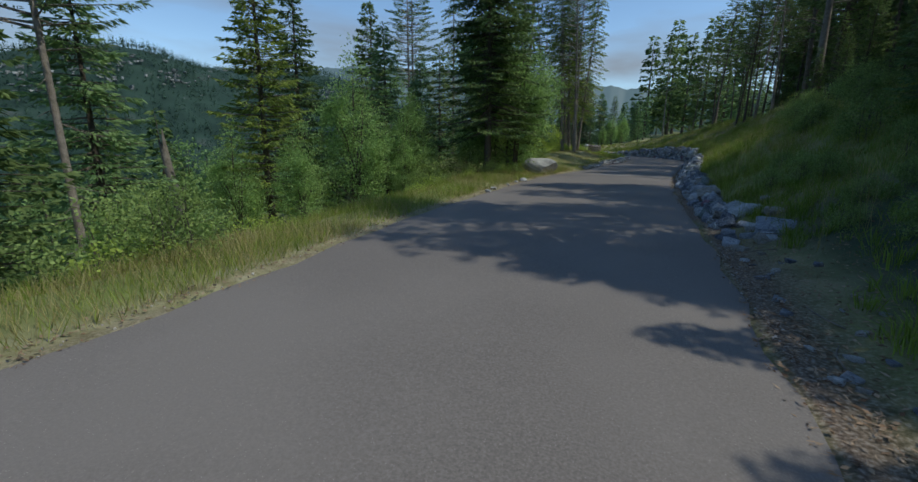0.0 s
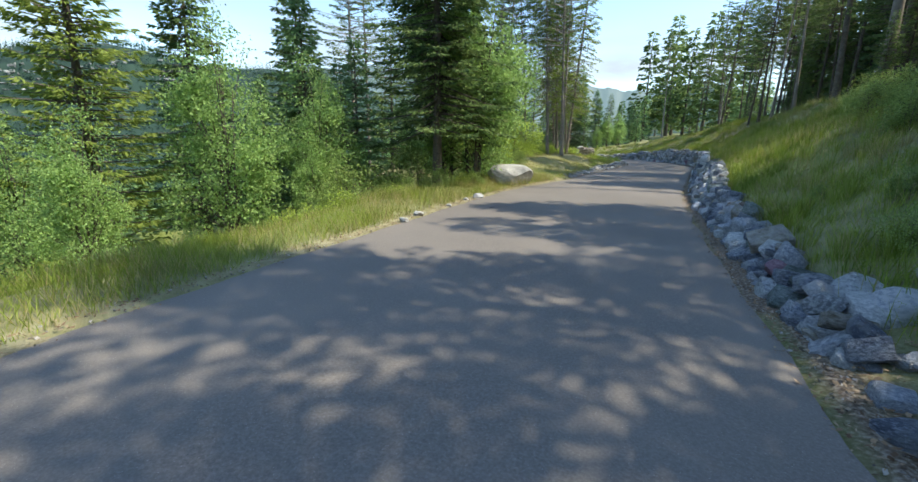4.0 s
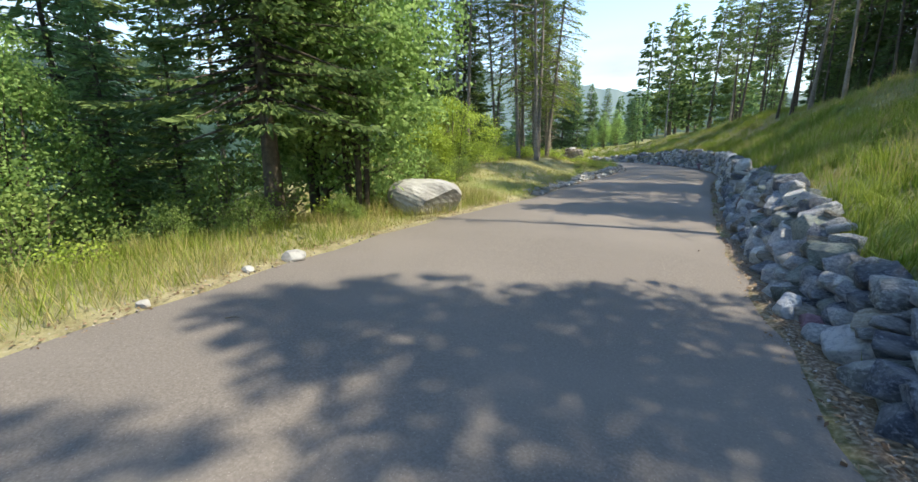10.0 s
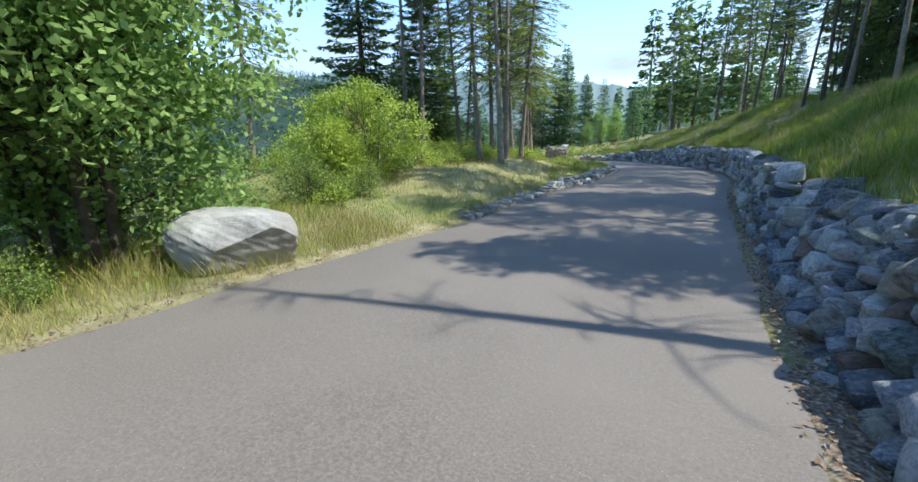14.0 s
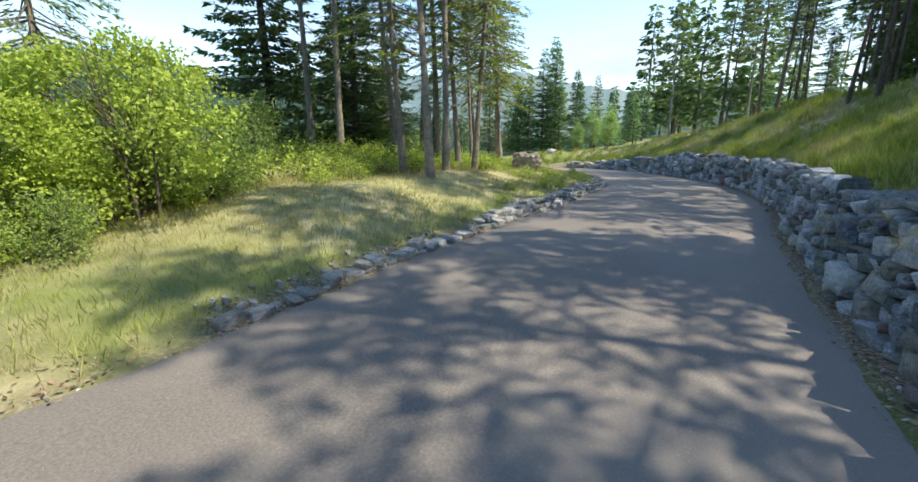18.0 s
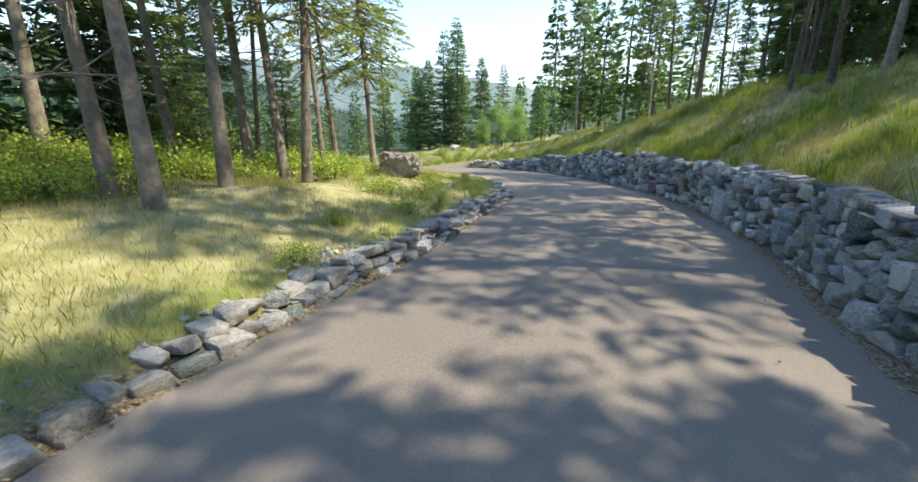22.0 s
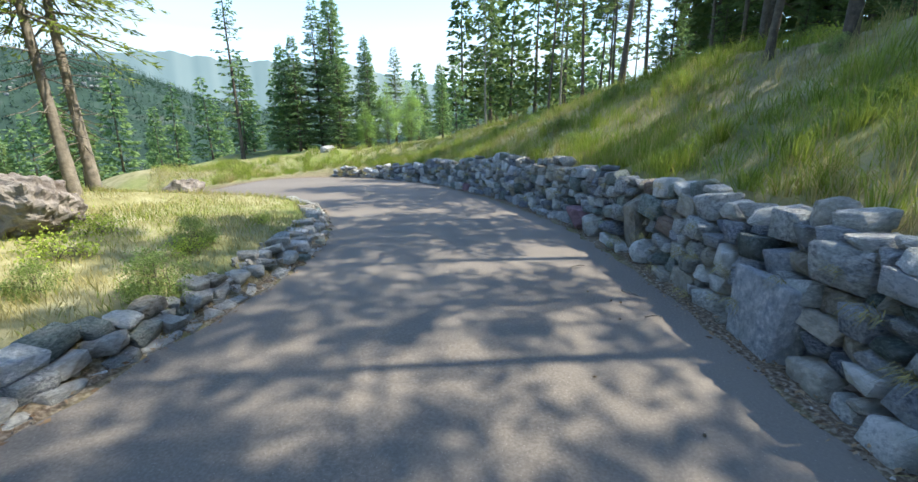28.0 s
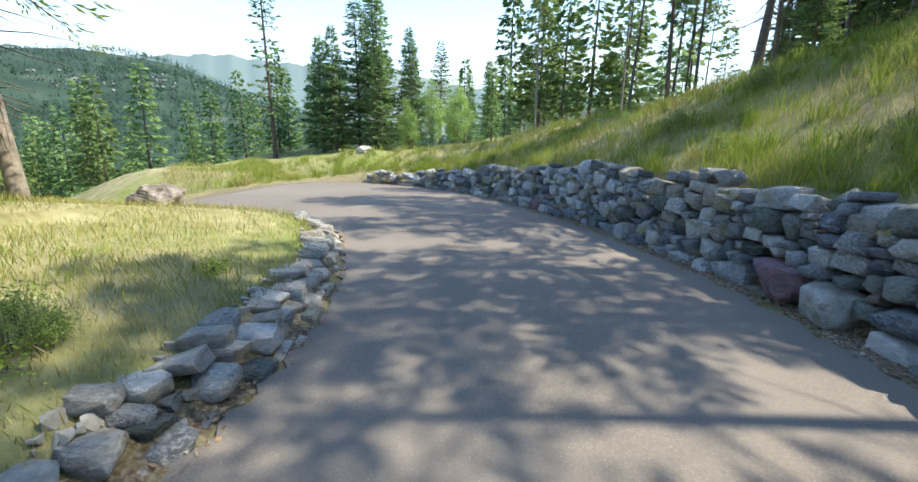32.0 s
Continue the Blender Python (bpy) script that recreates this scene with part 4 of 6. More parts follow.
KINDS = {
    "big_spruce": lambda: conifer(1, "spruce_tree", "tall dark spruce with drooping boughs", 14, 2.3, 0.13, 520, 62, 0.16, 0.025, 0.42, BARK_GREY, SPRUCE, 0.13),
    "spruce": lambda: conifer(2, "spruce_tree", "dark green spruce on the slope", 11, 2.1, 0.1, 300, 44, 0.2, 0.034, 0.25, BARK_GREY, SPRUCE, 0.15),
    "golden_fir": lambda: conifer(3, "fir_tree", "yellow-green fir with open boughs", 11, 2.2, 0.06, 270, 46, 0.2, 0.028, 0.12, BARK_GREY, LARCH, 0.15, dead=12),
    "fir": lambda: conifer(4, "fir_tree", "slender green fir on the slope", 9, 1.8, 0.04, 230, 34, 0.22, 0.036, 0.2, BARK_GREY, FIR_FAR, 0.11),
    "fir_b": lambda: conifer(5, "fir_tree", "narrow pointed green fir", 9, 1.5, 0.05, 230, 34, 0.22, 0.036, 0.1, BARK_GREY, FIR_FAR, 0.1),
    "fir_c": lambda: conifer(15, "fir_tree", "open green fir with a thin top", 9, 1.7, 0.1, 170, 36, 0.21, 0.034, 0.15, BARK_GREY, SPRUCE, 0.1),
    "pine": lambda: conifer(6, "pine_tree", "tall pine with a bare lower trunk", 14, 1.9, 0.4, 130, 62, 0.16, 0.016, 0.05, BARK_PINE, PINE, 0.09, dead=22, inner=0.4, power=0.5),
    "pine_b": lambda: conifer(7, "pine_tree", "tall straight pine with high tufted crown", 15, 1.7, 0.52, 110, 64, 0.16, 0.016, 0.0, BARK_PINE, PINE, 0.1, dead=26, inner=0.45, power=0.45),
    "larch": lambda: conifer(8, "larch_tree", "larch with hanging light green twigs", 13, 1.7, 0.22, 210, 46, 0.16, 0.016, 0.4, BARK_PINE, LARCH, 0.085, dead=26, upturn=0.0),
    "hill_pine": lambda: conifer(9, "pine_tree", "dark pine on the crest of the bank", 14, 1.9, 0.36, 130, 30, 0.21, 0.03, 0.08, BARK_GREY, SPRUCE, 0.1, dead=26, inner=0.35, power=0.5),
    "thick_pine": lambda: conifer(19, "pine_tree", "broad dark pine on the bank", 12.5, 2.0, 0.32, 170, 42, 0.22, 0.032, 0.1, BARK_GREY, SPRUCE, 0.12, dead=20, inner=0.2, power=0.42),
    "hill_pine_b": lambda: conifer(10, "pine_tree", "thin pine on the crest of the bank", 12.5, 1.5, 0.38, 110, 28, 0.21, 0.03, 0.05, BARK_GREY, PINE, 0.07, dead=24, inner=0.35, power=0.5),
    "lone_pine": lambda: conifer(16, "pine_tree", "lone sparse pine beyond the bend", 10.5, 1.1, 0.16, 95, 20, 0.24, 0.05, 0.1, BARK_GREY, FIR_FAR, 0.1, dead=18),
    "fir_d": lambda: conifer(41, "fir_tree", "green fir in the wood", 9, 1.75, 0.03, 120, 8, 0.5, 0.13, 0.2, BARK_GREY, FIR_FAR, 0.11, twigs=False),
    "fir_e": lambda: conifer(42, "fir_tree", "narrow green fir in the wood", 9.5, 1.4, 0.04, 130, 9, 0.45, 0.12, 0.15, BARK_GREY, FIR_FAR, 0.1, twigs=False),
    "fir_f": lambda: conifer(43, "fir_tree", "dark fir in the wood", 9.5, 1.8, 0.08, 110, 8, 0.5, 0.13, 0.25, BARK_GREY, SPRUCE, 0.11, twigs=False),
    "spruce_d": lambda: conifer(44, "spruce_tree", "dark spruce in the wood", 11, 2.0, 0.05, 140, 8, 0.52, 0.13, 0.25, BARK_GREY, SPRUCE, 0.14, twigs=False),
    "pine_d": lambda: conifer(45, "pine_tree", "pine with a bare trunk in the wood", 13, 1.7, 0.4, 70, 11, 0.45, 0.11, 0.05, BARK_PINE, PINE, 0.1, dead=8, inner=0.4, power=0.5),
    "aspen_d": lambda: broadleaf(46, "aspen_tree", "young leafy aspen in the wood", 6.0, 1.3, 2, 110, 18, 0.18, BROADLEAF, low=0.06, clump_r=0.26),
    "birch": lambda: broadleaf(11, "birch_tree", "leafy green birch beside the driveway", 5.2, 1.5, 3, 430, 52, 0.078, BROADLEAF, low=0.04, clump_r=0.16),
    "aspen": lambda: broadleaf(12, "aspen_tree", "young leafy aspen on the slope", 6.0, 1.3, 2, 360, 44, 0.08, BROADLEAF, low=0.06, clump_r=0.17),
    "lime_bush": lambda: broadleaf(13, "bush", "round bush with lime green leaves", 2.9, 1.6, 7, 420, 44, 0.07, LIME, low=0.0, category="bush", trunk_r=0.03, clump_r=0.12),
    "shrub": lambda: broadleaf(14, "shrub", "leafy green shrub on the slope", 1.5, 0.9, 6, 110, 44, 0.055, SHRUB, low=0.0, category="shrub", trunk_r=0.015, clump_r=0.14),
    "low_shrub": lambda: broadleaf(17, "shrub", "low light green shrub among the grass", 0.6, 0.55, 6, 40, 16, 0.06, LIME, low=0.0, category="shrub", trunk_r=0.008, clump_r=0.1),
}

# down the slope on the valley side, first stretch
for kind, x, y, s in (("golden_fir", -11.3, 9.9, 0.88), ("spruce", -14.2, 14.3, 0.95), ("pine", -13.5, 23.0, 0.95), ("big_spruce", -6.15, 16.35, 1.0), ("pine", -11.8, 19.7, 0.9),
                      ("birch", -5.6, 17.9, 1.2), ("birch", -6.6, 17.9, 1.35), ("lime_bush", -6.25, 23.75, 0.85), ("aspen", -8.9, 11.3, 0.88), ("fir", -9.8, 13.2, 0.55),
                      ("aspen", -8.6, 13.9, 0.78), ("aspen", -11.0, 8.4, 0.6), ("fir", -10.5, 15.5, 0.9), ("fir_b", -9.6, 17.0, 0.75), ("spruce", -12.5, 17.3, 0.85),
                      ("fir", -11.8, 5.5, 0.9), ("spruce", -9.5, 2.2, 0.9), ("pine", -10.3, 4.3, 0.9), ("aspen", -8.8, 5.6, 0.3), ("aspen", -8.2, 8.2, 0.5), ("aspen", -7.4, 3.4, 0.25),
                      ("fir_c", -10.5, 20.5, 0.9), ("shrub", -5.6, 15.4, 0.45), ("shrub", -6.4, 14.6, 0.55), ("shrub", -5.2, 17.0, 0.4), ("shrub", -6.9, 16.0, 1.2), ("aspen", -8.1, 13.1, 0.42), ("fir", -9.0, 15.4, 0.6),
                      ("shrub", -7.2, 13.4, 1.1), ("shrub", -7.4, 21.4, 0.8), ("shrub", -7.1, 22.6, 0.9), ("shrub", -6.6, 24.6, 1.1), ("shrub", -6.1, 21.6, 0.7), ("lime_bush", -6.7, 22.7, 0.6), ("shrub", -5.4, 22.4, 0.5), ("spruce", -15.5, 20.5, 0.6), ("fir_b", -8.2, 20.4, 0.6)):
    plant(kind, x, y, s)
# pines and larches on the grassy shelf
for kind, x, y, s, lean in (("pine", -4.75, 29.0, 0.95, -3), ("pine_b", -8.6, 30.5, 0.95, 1), ("pine", -8.65, 29.4, 0.9, 0), ("larch", -5.6, 29.2, 0.95, -4), ("larch", -5.74, 32.7, 1.0, -4),
                            ("larch", -5.15, 32.55, 1.0, 4), ("pine_b", -6.35, 32.5, 0.9, -2), ("pine", -6.3, 35.1, 0.75, -3), ("larch", -6.7, 36.5, 0.85, -5), ("larch", -6.45, 38.4, 0.95, -3), ("pine", -7.6, 32.0, 0.9, -5),
                            ("pine_b", -5.05, 30.4, 0.85, 0), ("spruce", -9.8, 32.8, 0.85, 0), ("pine", -10.2, 35.2, 0.9, 0), ("spruce", -11.4, 30.6, 1.1, 0),
                            ("larch", -6.05, 37.6, 0.9, -4), ("larch", -11.9, 25.2, 0.95, 0), ("pine", -9.3, 36.4, 0.85, 3), ("fir", -10.6, 36.6, 0.85, 0), ("spruce", -11.7, 34.2, 0.75, 0), ("fir", -9.8, 38.6, 0.6, 0), ("fir_c", -12.6, 37.6, 0.85, 0), ("fir", -9.4, 34.0, 0.5, 0)):
    plant(kind, x, y, s, lean=lean)
# dark young firs on the bank
for kind, x, y, s in (("fir_c", 4.9, 9.0, 0.5), ("fir", 4.6, 11.2, 0.36)):
    plant(kind, x, y, s)
# tall spruces closing the view up the valley
for kind, x, y, s in (("spruce_d", -1.8, 88, 1.6), ("spruce_d", 1.9, 90, 1.8), ("spruce_d", 4.2, 84, 1.5), ("spruce_d", 6.6, 80, 1.6), ("spruce_d", 3.0, 97, 1.7), ("spruce_d", 9.2, 77, 1.5), ("fir", -4.5, 92, 0.95),
                      ("fir", -6.2, 86, 0.8), ("fir_b", -7.5, 80, 0.8), ("fir", -3.4, 78, 0.7), ("fir_d", -1.6, 70, 0.7), ("fir_b", -5.0, 74, 0.75)):
    plant(kind, x, y, s)
# beyond the bend
for kind, x, y, s in (("lone_pine", -13.2, 55.2, 1.0), ("fir_b", -9.1, 57.0, 0.93), ("fir_b", -7.9, 56.4, 0.95), ("fir", -6.6, 58.5, 0.75), ("fir", -10.6, 58.0, 0.62), ("fir_c", -5.2, 60.5, 0.7),
                      ("fir", -12.0, 60.0, 0.6), ("fir_d", -4.0, 63.0, 0.6), ("fir", -2.6, 65.0, 0.6), ("fir_e", -2.0, 60.5, 0.5), ("fir", -9.9, 55.6, 0.7), ("fir_b", -8.5, 58.2, 1.05), ("fir", -7.3, 55.2, 0.58), ("fir", -6.0, 56.6, 0.62), ("fir", -11.3, 57.0, 0.7),
                      ("aspen", -4.9, 56.4, 0.55), ("aspen", -3.9, 58.4, 0.6), ("aspen", -5.8, 54.9, 0.4)):
    plant(kind, x, y, s)


def scatter(seed, kinds, count, place, gap, scale, keep=lambda x, y: True, lean=2.0):
    rng = np.random.default_rng(seed)
    done = []
    for _ in range(count * 30):
        if len(done) >= count:
            break
        x, y = place(rng)
        if 14.3 < y < 18.8 and 3 < x < 13:       # a gap in the wood lets the sun down to the driveway
            continue
        if not keep(x, y) or any((x - a) ** 2 + (y - b) ** 2 < gap * gap for a, b in done):
            continue
        done.append((x, y))
        plant(kinds[int(rng.integers(0, len(kinds)))], x, y, rng.uniform(*scale), lean=rng.uniform(-lean, lean))


def off_right(x, y):
    d, _, g = nearest(RIGHT, np.array([[x, y]], float))
    return float(d[0] * g[0])


def off_left(x, y):
    d, _, g = nearest(LEFT, np.array([[x, y]], float))
    return float(-d[0] * g[0])


def woods(name, label, seed, kinds, count, place, gap, scale, keep=lambda x, y: True, lean=3.0):
    """A stand of trees too far off to tell apart, joined: crowns in one object, trunks in another."""
    rng = np.random.default_rng(seed)
    done, crowns, trunks = [], [], []
    for kind in kinds:
        if kind not in GROWN:
            plant(kind, -34.0, 52.0 + 3 * len(GROWN) % 7, 0.5)
    for _ in range(count * 30):
        if len(done) >= count:
            break
        x, y = place(rng)
        if 14.3 < y < 18.8 and 3 < x < 13 or not keep(x, y) or any((x - a) ** 2 + (y - b) ** 2 < gap * gap for a, b in done):
            continue
        done.append((x, y))
        m = np.array(pose(x, y, ground_z(x, y) - 0.05, 0, rng.uniform(-lean, lean), rng.uniform(0, 360)) @ Matrix.Scale(rng.uniform(*scale), 4))
        for part in GROWN[kinds[int(rng.integers(0, len(kinds)))]].children:
            me = part.data
            v, f = np.empty(len(me.vertices) * 3, np.float32), np.empty(len(me.loops), np.int32)
            me.vertices.foreach_get("co", v)
            me.loops.foreach_get("vertex_index", f)
            v = v.reshape(-1, 3) @ m[:3, :3].T + m[:3, 3]
            (crowns if part.name.startswith("crown") else trunks).append((v, f.reshape(-1, 4)))
    tagged(new(name, mesh(name, *join(crowns), FIR_FAR)), label, "woods", kind="stuff")
    tagged(new(name + "_trunks", mesh(name + "_trunks", *join(trunks), BARK_GREY, True)), "bare trunks of the " + label, "woods", kind="stuff")


# the wood on the crest above the bank: single trees along the brow, thicker behind
for k, (x, y) in enumerate(((6.4, 6.6), (7.0, 9.2), (12.6, 11.5), (7.6, 12.9), (5.6, 9.0), (13.2, 3.0), (8.8, 28.0), (7.6, 31.2), (8.6, 33.0), (8.7, 35.6),
                            (5.9, 37.9), (5.6, 39.2), (6.9, 41.6), (4.6, 44.0), (6.2, 46.5), (3.4, 49.5), (5.4, 52.0))):
    plant(("hill_pine_b", "hill_pine", "hill_pine_b")[k % 3], x, y, (0.95 + 0.05 * (k * 7 % 5)) * (0.8 if y > 33.5 else 1.12 if y > 29 else 1.0), lean=(k * 13 % 9) - 4)
plant("hill_pine", 6.8, 24.5, 1.0, lean=2)
plant("pine_b", 6.3, 36.7, 0.8, lean=2)
plant("pine_b", 6.8, 34.4, 0.8, lean=-2)
for x, y, s in ((5.6, 5.7, 0.62), (7.2, 7.9, 0.6), (7.6, 10.2, 0.58), (6.3, 14.9, 0.9), (5.9, 21.5, 0.76), (7.4, 26.8, 0.66)):
    plant("thick_pine", x, y, s, lean=2)
for x, y, s in ((5.7, 15.3, 0.3), (6.2, 16.4, 0.36), (5.6, 17.5, 0.32), (6.1, 18.6, 0.36), (5.5, 19.7, 0.34), (6.3, 20.4, 0.4), (4.9, 16.8, 0.24), (4.8, 18.9, 0.24), (7.1, 17.4, 0.45)):
    plant("fir_c", x, y, s)                      # young firs shade the bank
for x, y, s in ((3.9, 14.4, 0.5), (4.2, 15.7, 0.6), (4.0, 17.0, 0.5), (4.4, 18.1, 0.62), (4.3, 12.9, 0.6), (4.9, 14.9, 0.8)):
    plant("shrub", x, y, s)
for k, (x, y) in enumerate(((9.6, 26.8), (8.3, 27.3), (8.9, 38.6), (7.9, 43.2))):
    plant(("hill_pine_b", "hill_pine")[k % 2], x, y, 1.3 if k == 1 else 1.0 if y < 30 else 0.85, lean=(k * 11 % 9) - 4)
scatter(21, ["hill_pine", "hill_pine_b", "hill_pine", "hill_pine_b", "fir_c"], 52, lambda r: (r.uniform(8, 26), r.uniform(-8, 66)), 1.2, (0.8, 1.15), lambda x, y: 8.8 < off_right(x, y) < 22 and (y > 7 or x > 13), 4)
scatter(38, ["fir_f", "pine_d", "spruce_d", "pine_d"], 60, lambda r: (r.uniform(11, 30), r.uniform(-6, 60)), 1.3, (0.9, 1.3), lambda x, y: 10.5 < off_right(x, y) < 26 and (y > 7 or x > 13), 4)
woods("crest_wood", "dark conifer wood behind the crest of the bank", 48, ["spruce_d", "fir_f", "pine_d", "fir_f"], 130, lambda r: (r.uniform(14, 34), r.uniform(6, 66)), 1.0, (0.9, 1.25), lambda x, y: 13.5 < off_right(x, y) < 27, 3)
scatter(39, ["fir_c", "fir"], 30, lambda r: (r.uniform(6, 15), r.uniform(6, 56)), 1.1, (0.22, 0.42), lambda x, y: 7.2 < off_right(x, y) < 12)
scatter(40, ["fir_c", "fir"], 12, lambda r: (r.uniform(4.6, 8.2), r.uniform(-3, 8)), 1.0, (0.36, 0.5))
for x, y, s in ((4.6, 1.2, 0.38), (5.2, 2.6, 0.48), (4.6, 3.9, 0.5), (5.4, 5.2, 0.62), (5.0, -0.3, 0.4), (4.9, 6.7, 0.6), (6.4, 1.8, 0.56), (6.6, 3.7, 0.6), (7.8, 0.6, 0.75), (7.6, 2.8, 0.74),
                (8.0, 4.9, 0.8), (9.4, 1.6, 0.9), (9.6, 3.9, 0.95), (3.7, 2.6, 0.24), (3.6, 4.9, 0.28), (6.0, 7.9, 0.6), (8.6, 7.2, 0.9), (4.4, 10.6, 0.36)):
    plant("fir_c", x, y, s)
scatter(22, ["fir_d", "fir_f", "pine_d"], 20, lambda r: (r.uniform(-3, 26), r.uniform(58, 120)), 3.0, (0.8, 1.3), lambda x, y: off_right(x, y) > 12 and (y > 64 or x > 9))
scatter(30, ["hill_pine", "hill_pine_b"], 16, lambda r: (r.uniform(9.8, 17), r.uniform(-3, 14)), 1.1, (0.85, 1.1), lambda x, y: y > 7 or x > 13, 4)
scatter(35, ["shrub"], 12, lambda r: (r.uniform(3.6, 6.2), r.uniform(2, 17)), 0.9, (0.35, 0.8))
scatter(26, ["shrub", "low_shrub"], 22, lambda r: (r.uniform(3, 14), r.uniform(0, 60)), 1.2, (0.4, 0.9), lambda x, y: 4.4 < off_right(x, y) < 12)
# the wood on the valley side
scatter(27, ["spruce_d", "fir_d", "fir_f", "fir_d", "fir_e"], 60, lambda r: (r.uniform(-36, -17.5), r.uniform(22, 58)), 1.6, (0.36, 0.62), lambda x, y: off_right(x, y) > 1.6 and y < 60 + 0.7 * (x + 17))
scatter(37, ["fir_d", "fir_e", "fir_f", "aspen_d"], 18, lambda r: (r.uniform(-13.5, -9.5), r.uniform(29, 38)), 1.1, (0.2, 0.4), lambda x, y: off_left(x, y) > 1.2)
for x, y, s in ((-2.68, 35.6, 0.26), (-2.45, 32.4, 0.28), (-2.1, 34.25, 0.3), (-2.9, 34.0, 0.22)):
    plant("shrub", x, y, s)                      # small bushes in the grass inside the bend
scatter(28, ["low_shrub"], 85, lambda r: (r.uniform(-10, -3.5), r.uniform(22, 40)), 0.5, (0.55, 1.2), lambda x, y: 3.3 < off_left(x, y) < 7.5 and y < 36.5)
scatter(29, ["low_shrub"], 26, lambda r: (r.uniform(-7.5, -4.5), r.uniform(-2, 23)), 0.5, (0.5, 1.0), lambda x, y: 1.5 < off_left(x, y) < 3.6)
woods("slope_wood", "green conifer wood on the valley slope", 23, ["fir_d", "fir_e", "fir_f", "spruce_d"], 70, lambda r: (-20 - 42 * r.random() ** 1.3, r.uniform(20, 75)), 1.8, (0.42, 0.72), lambda x, y: off_right(x, y) > 6)
woods("bend_wood", "conifer wood below the bend", 36, ["fir_d", "fir_e", "fir_f", "spruce_d", "fir_e"], 95, lambda r: (-11 - 45 * r.random() ** 1.3, r.uniform(46, 105)), 1.7, (0.42, 0.7),
        lambda x, y: y > 56 + 0.55 * (x + 13) * (1 if x < -13 else 0) and off_right(x, y) > 6)
scatter(24, ["fir_d", "spruce_d", "fir_f", "aspen_d"], 44, lambda r: (r.uniform(-38, -16.5), r.uniform(-6, 32)), 1.8, (0.45, 0.75), lambda x, y: off_left(x, y) > 7.5)
woods("valley_wood", "conifer wood falling away into the valley", 49, ["fir_d", "fir_e", "fir_f", "spruce_d", "aspen_d"], 80, lambda r: (r.uniform(-70, -24), r.uniform(-4, 60)), 2.2, (0.5, 0.85), lambda x, y: off_right(x, y) > 6 or y < 30)
scatter(25, ["shrub", "low_shrub"], 16, lambda r: (r.uniform(-10, -4), r.uniform(-2, 40)), 0.8, (0.6, 1.1), lambda x, y: off_left(x, y) > (1.5 if y < 21 else 4.0))


def build_far_woods():
    """Ragged conifers, each a few dozen drooping sprays, over the valley and its far side."""
    rng = np.random.default_rng(5)
    n, per = 30000, 14
    a = np.radians(-100 + 92 * rng.random(n))
    r = 105 + 1250 * rng.random(n) ** 1.35
    x, y = np.sin(a) * r, 20 + np.cos(a) * r
    z = height(x, y)
    h = rng.uniform(7, 15, n) * (1 + r / 2600)
    w = h * rng.uniform(0.14, 0.21, n)
    k = np.repeat(np.arange(n), per)
    u = rng.random(len(k)) ** 0.8
    az = rng.uniform(0, 6.28, len(k))
    out = np.stack([np.cos(az), np.sin(az), 0 * az], 1)
    reach = w[k] * (1.05 - u)
    root = np.stack([x[k], y[k], z[k] + h[k] * (0.06 + 0.94 * u)], 1)
    along = out * reach[:, None]
    along[:, 2] -= reach * rng.uniform(0.4, 1.1, len(k))
    across = np.stack([-out[:, 1], out[:, 0], 0 * az], 1) * (reach * 0.42)[:, None]
    v = np.stack([root, root + along + across, root + along - across], 1).reshape(-1, 3)
    tagged(new("far_woods", mesh("far_woods", v, np.arange(len(v)).reshape(-1, 3), FIR_VALLEY)), "conifer woods covering the far side of the valley", "woods", kind="stuff")


build_far_woods()


def outcrops():
    """Pale cliffs and scree showing between the trees on the far side of the valley."""
    rng = np.random.default_rng(8)
    pieces = []
    for az, el, wide, tall, count in ((-64.5, 5.6, 3.2, 0.9, 60), (-58.0, 6.0, 2.0, 0.7, 36), (-70, 5.2, 2.5, 0.8, 40), (-49, 4.9, 3.0, 0.6, 46), (-42, 5.4, 2.0, 0.5, 26), (-54, 6.6, 2.0, 0.5, 24), (-62, 7.4, 1.5, 0.3, 14)):
        for _ in range(count):
            a = math.radians(az + rng.normal() * wide * 0.5)
            up = math.tan(math.radians(el + rng.normal() * tall))
            r = np.linspace(250, 1600, 400)
            x, y = np.sin(a) * r, 20 + np.cos(a) * r
            over = height(x, y) - (1.4 + up * r)
            if not (over > 0).any():
                continue
            k = int(np.argmax(over > 0))
            size = r[k] / 900
            v, f = RUBBLE[int(rng.integers(0, len(RUBBLE)))]
            turn = np.array(Matrix.Rotation(rng.uniform(0, 6.28), 3, "Z"))
            v = (v * (rng.uniform(1.0, 4.5), rng.uniform(1, 2.5), rng.uniform(0.8, 2.6))) @ turn.T * size
            pieces.append((v + (x[k], y[k], height(x[k:k + 1], y[k:k + 1])[0] + rng.uniform(0.5, 2.5) * size), f))
    tagged(new("rock_outcrop", mesh("rock_outcrop", *join(pieces), CLIFF)), "pale grey cliffs between trees on the far hillside", "rock face", kind="stuff")


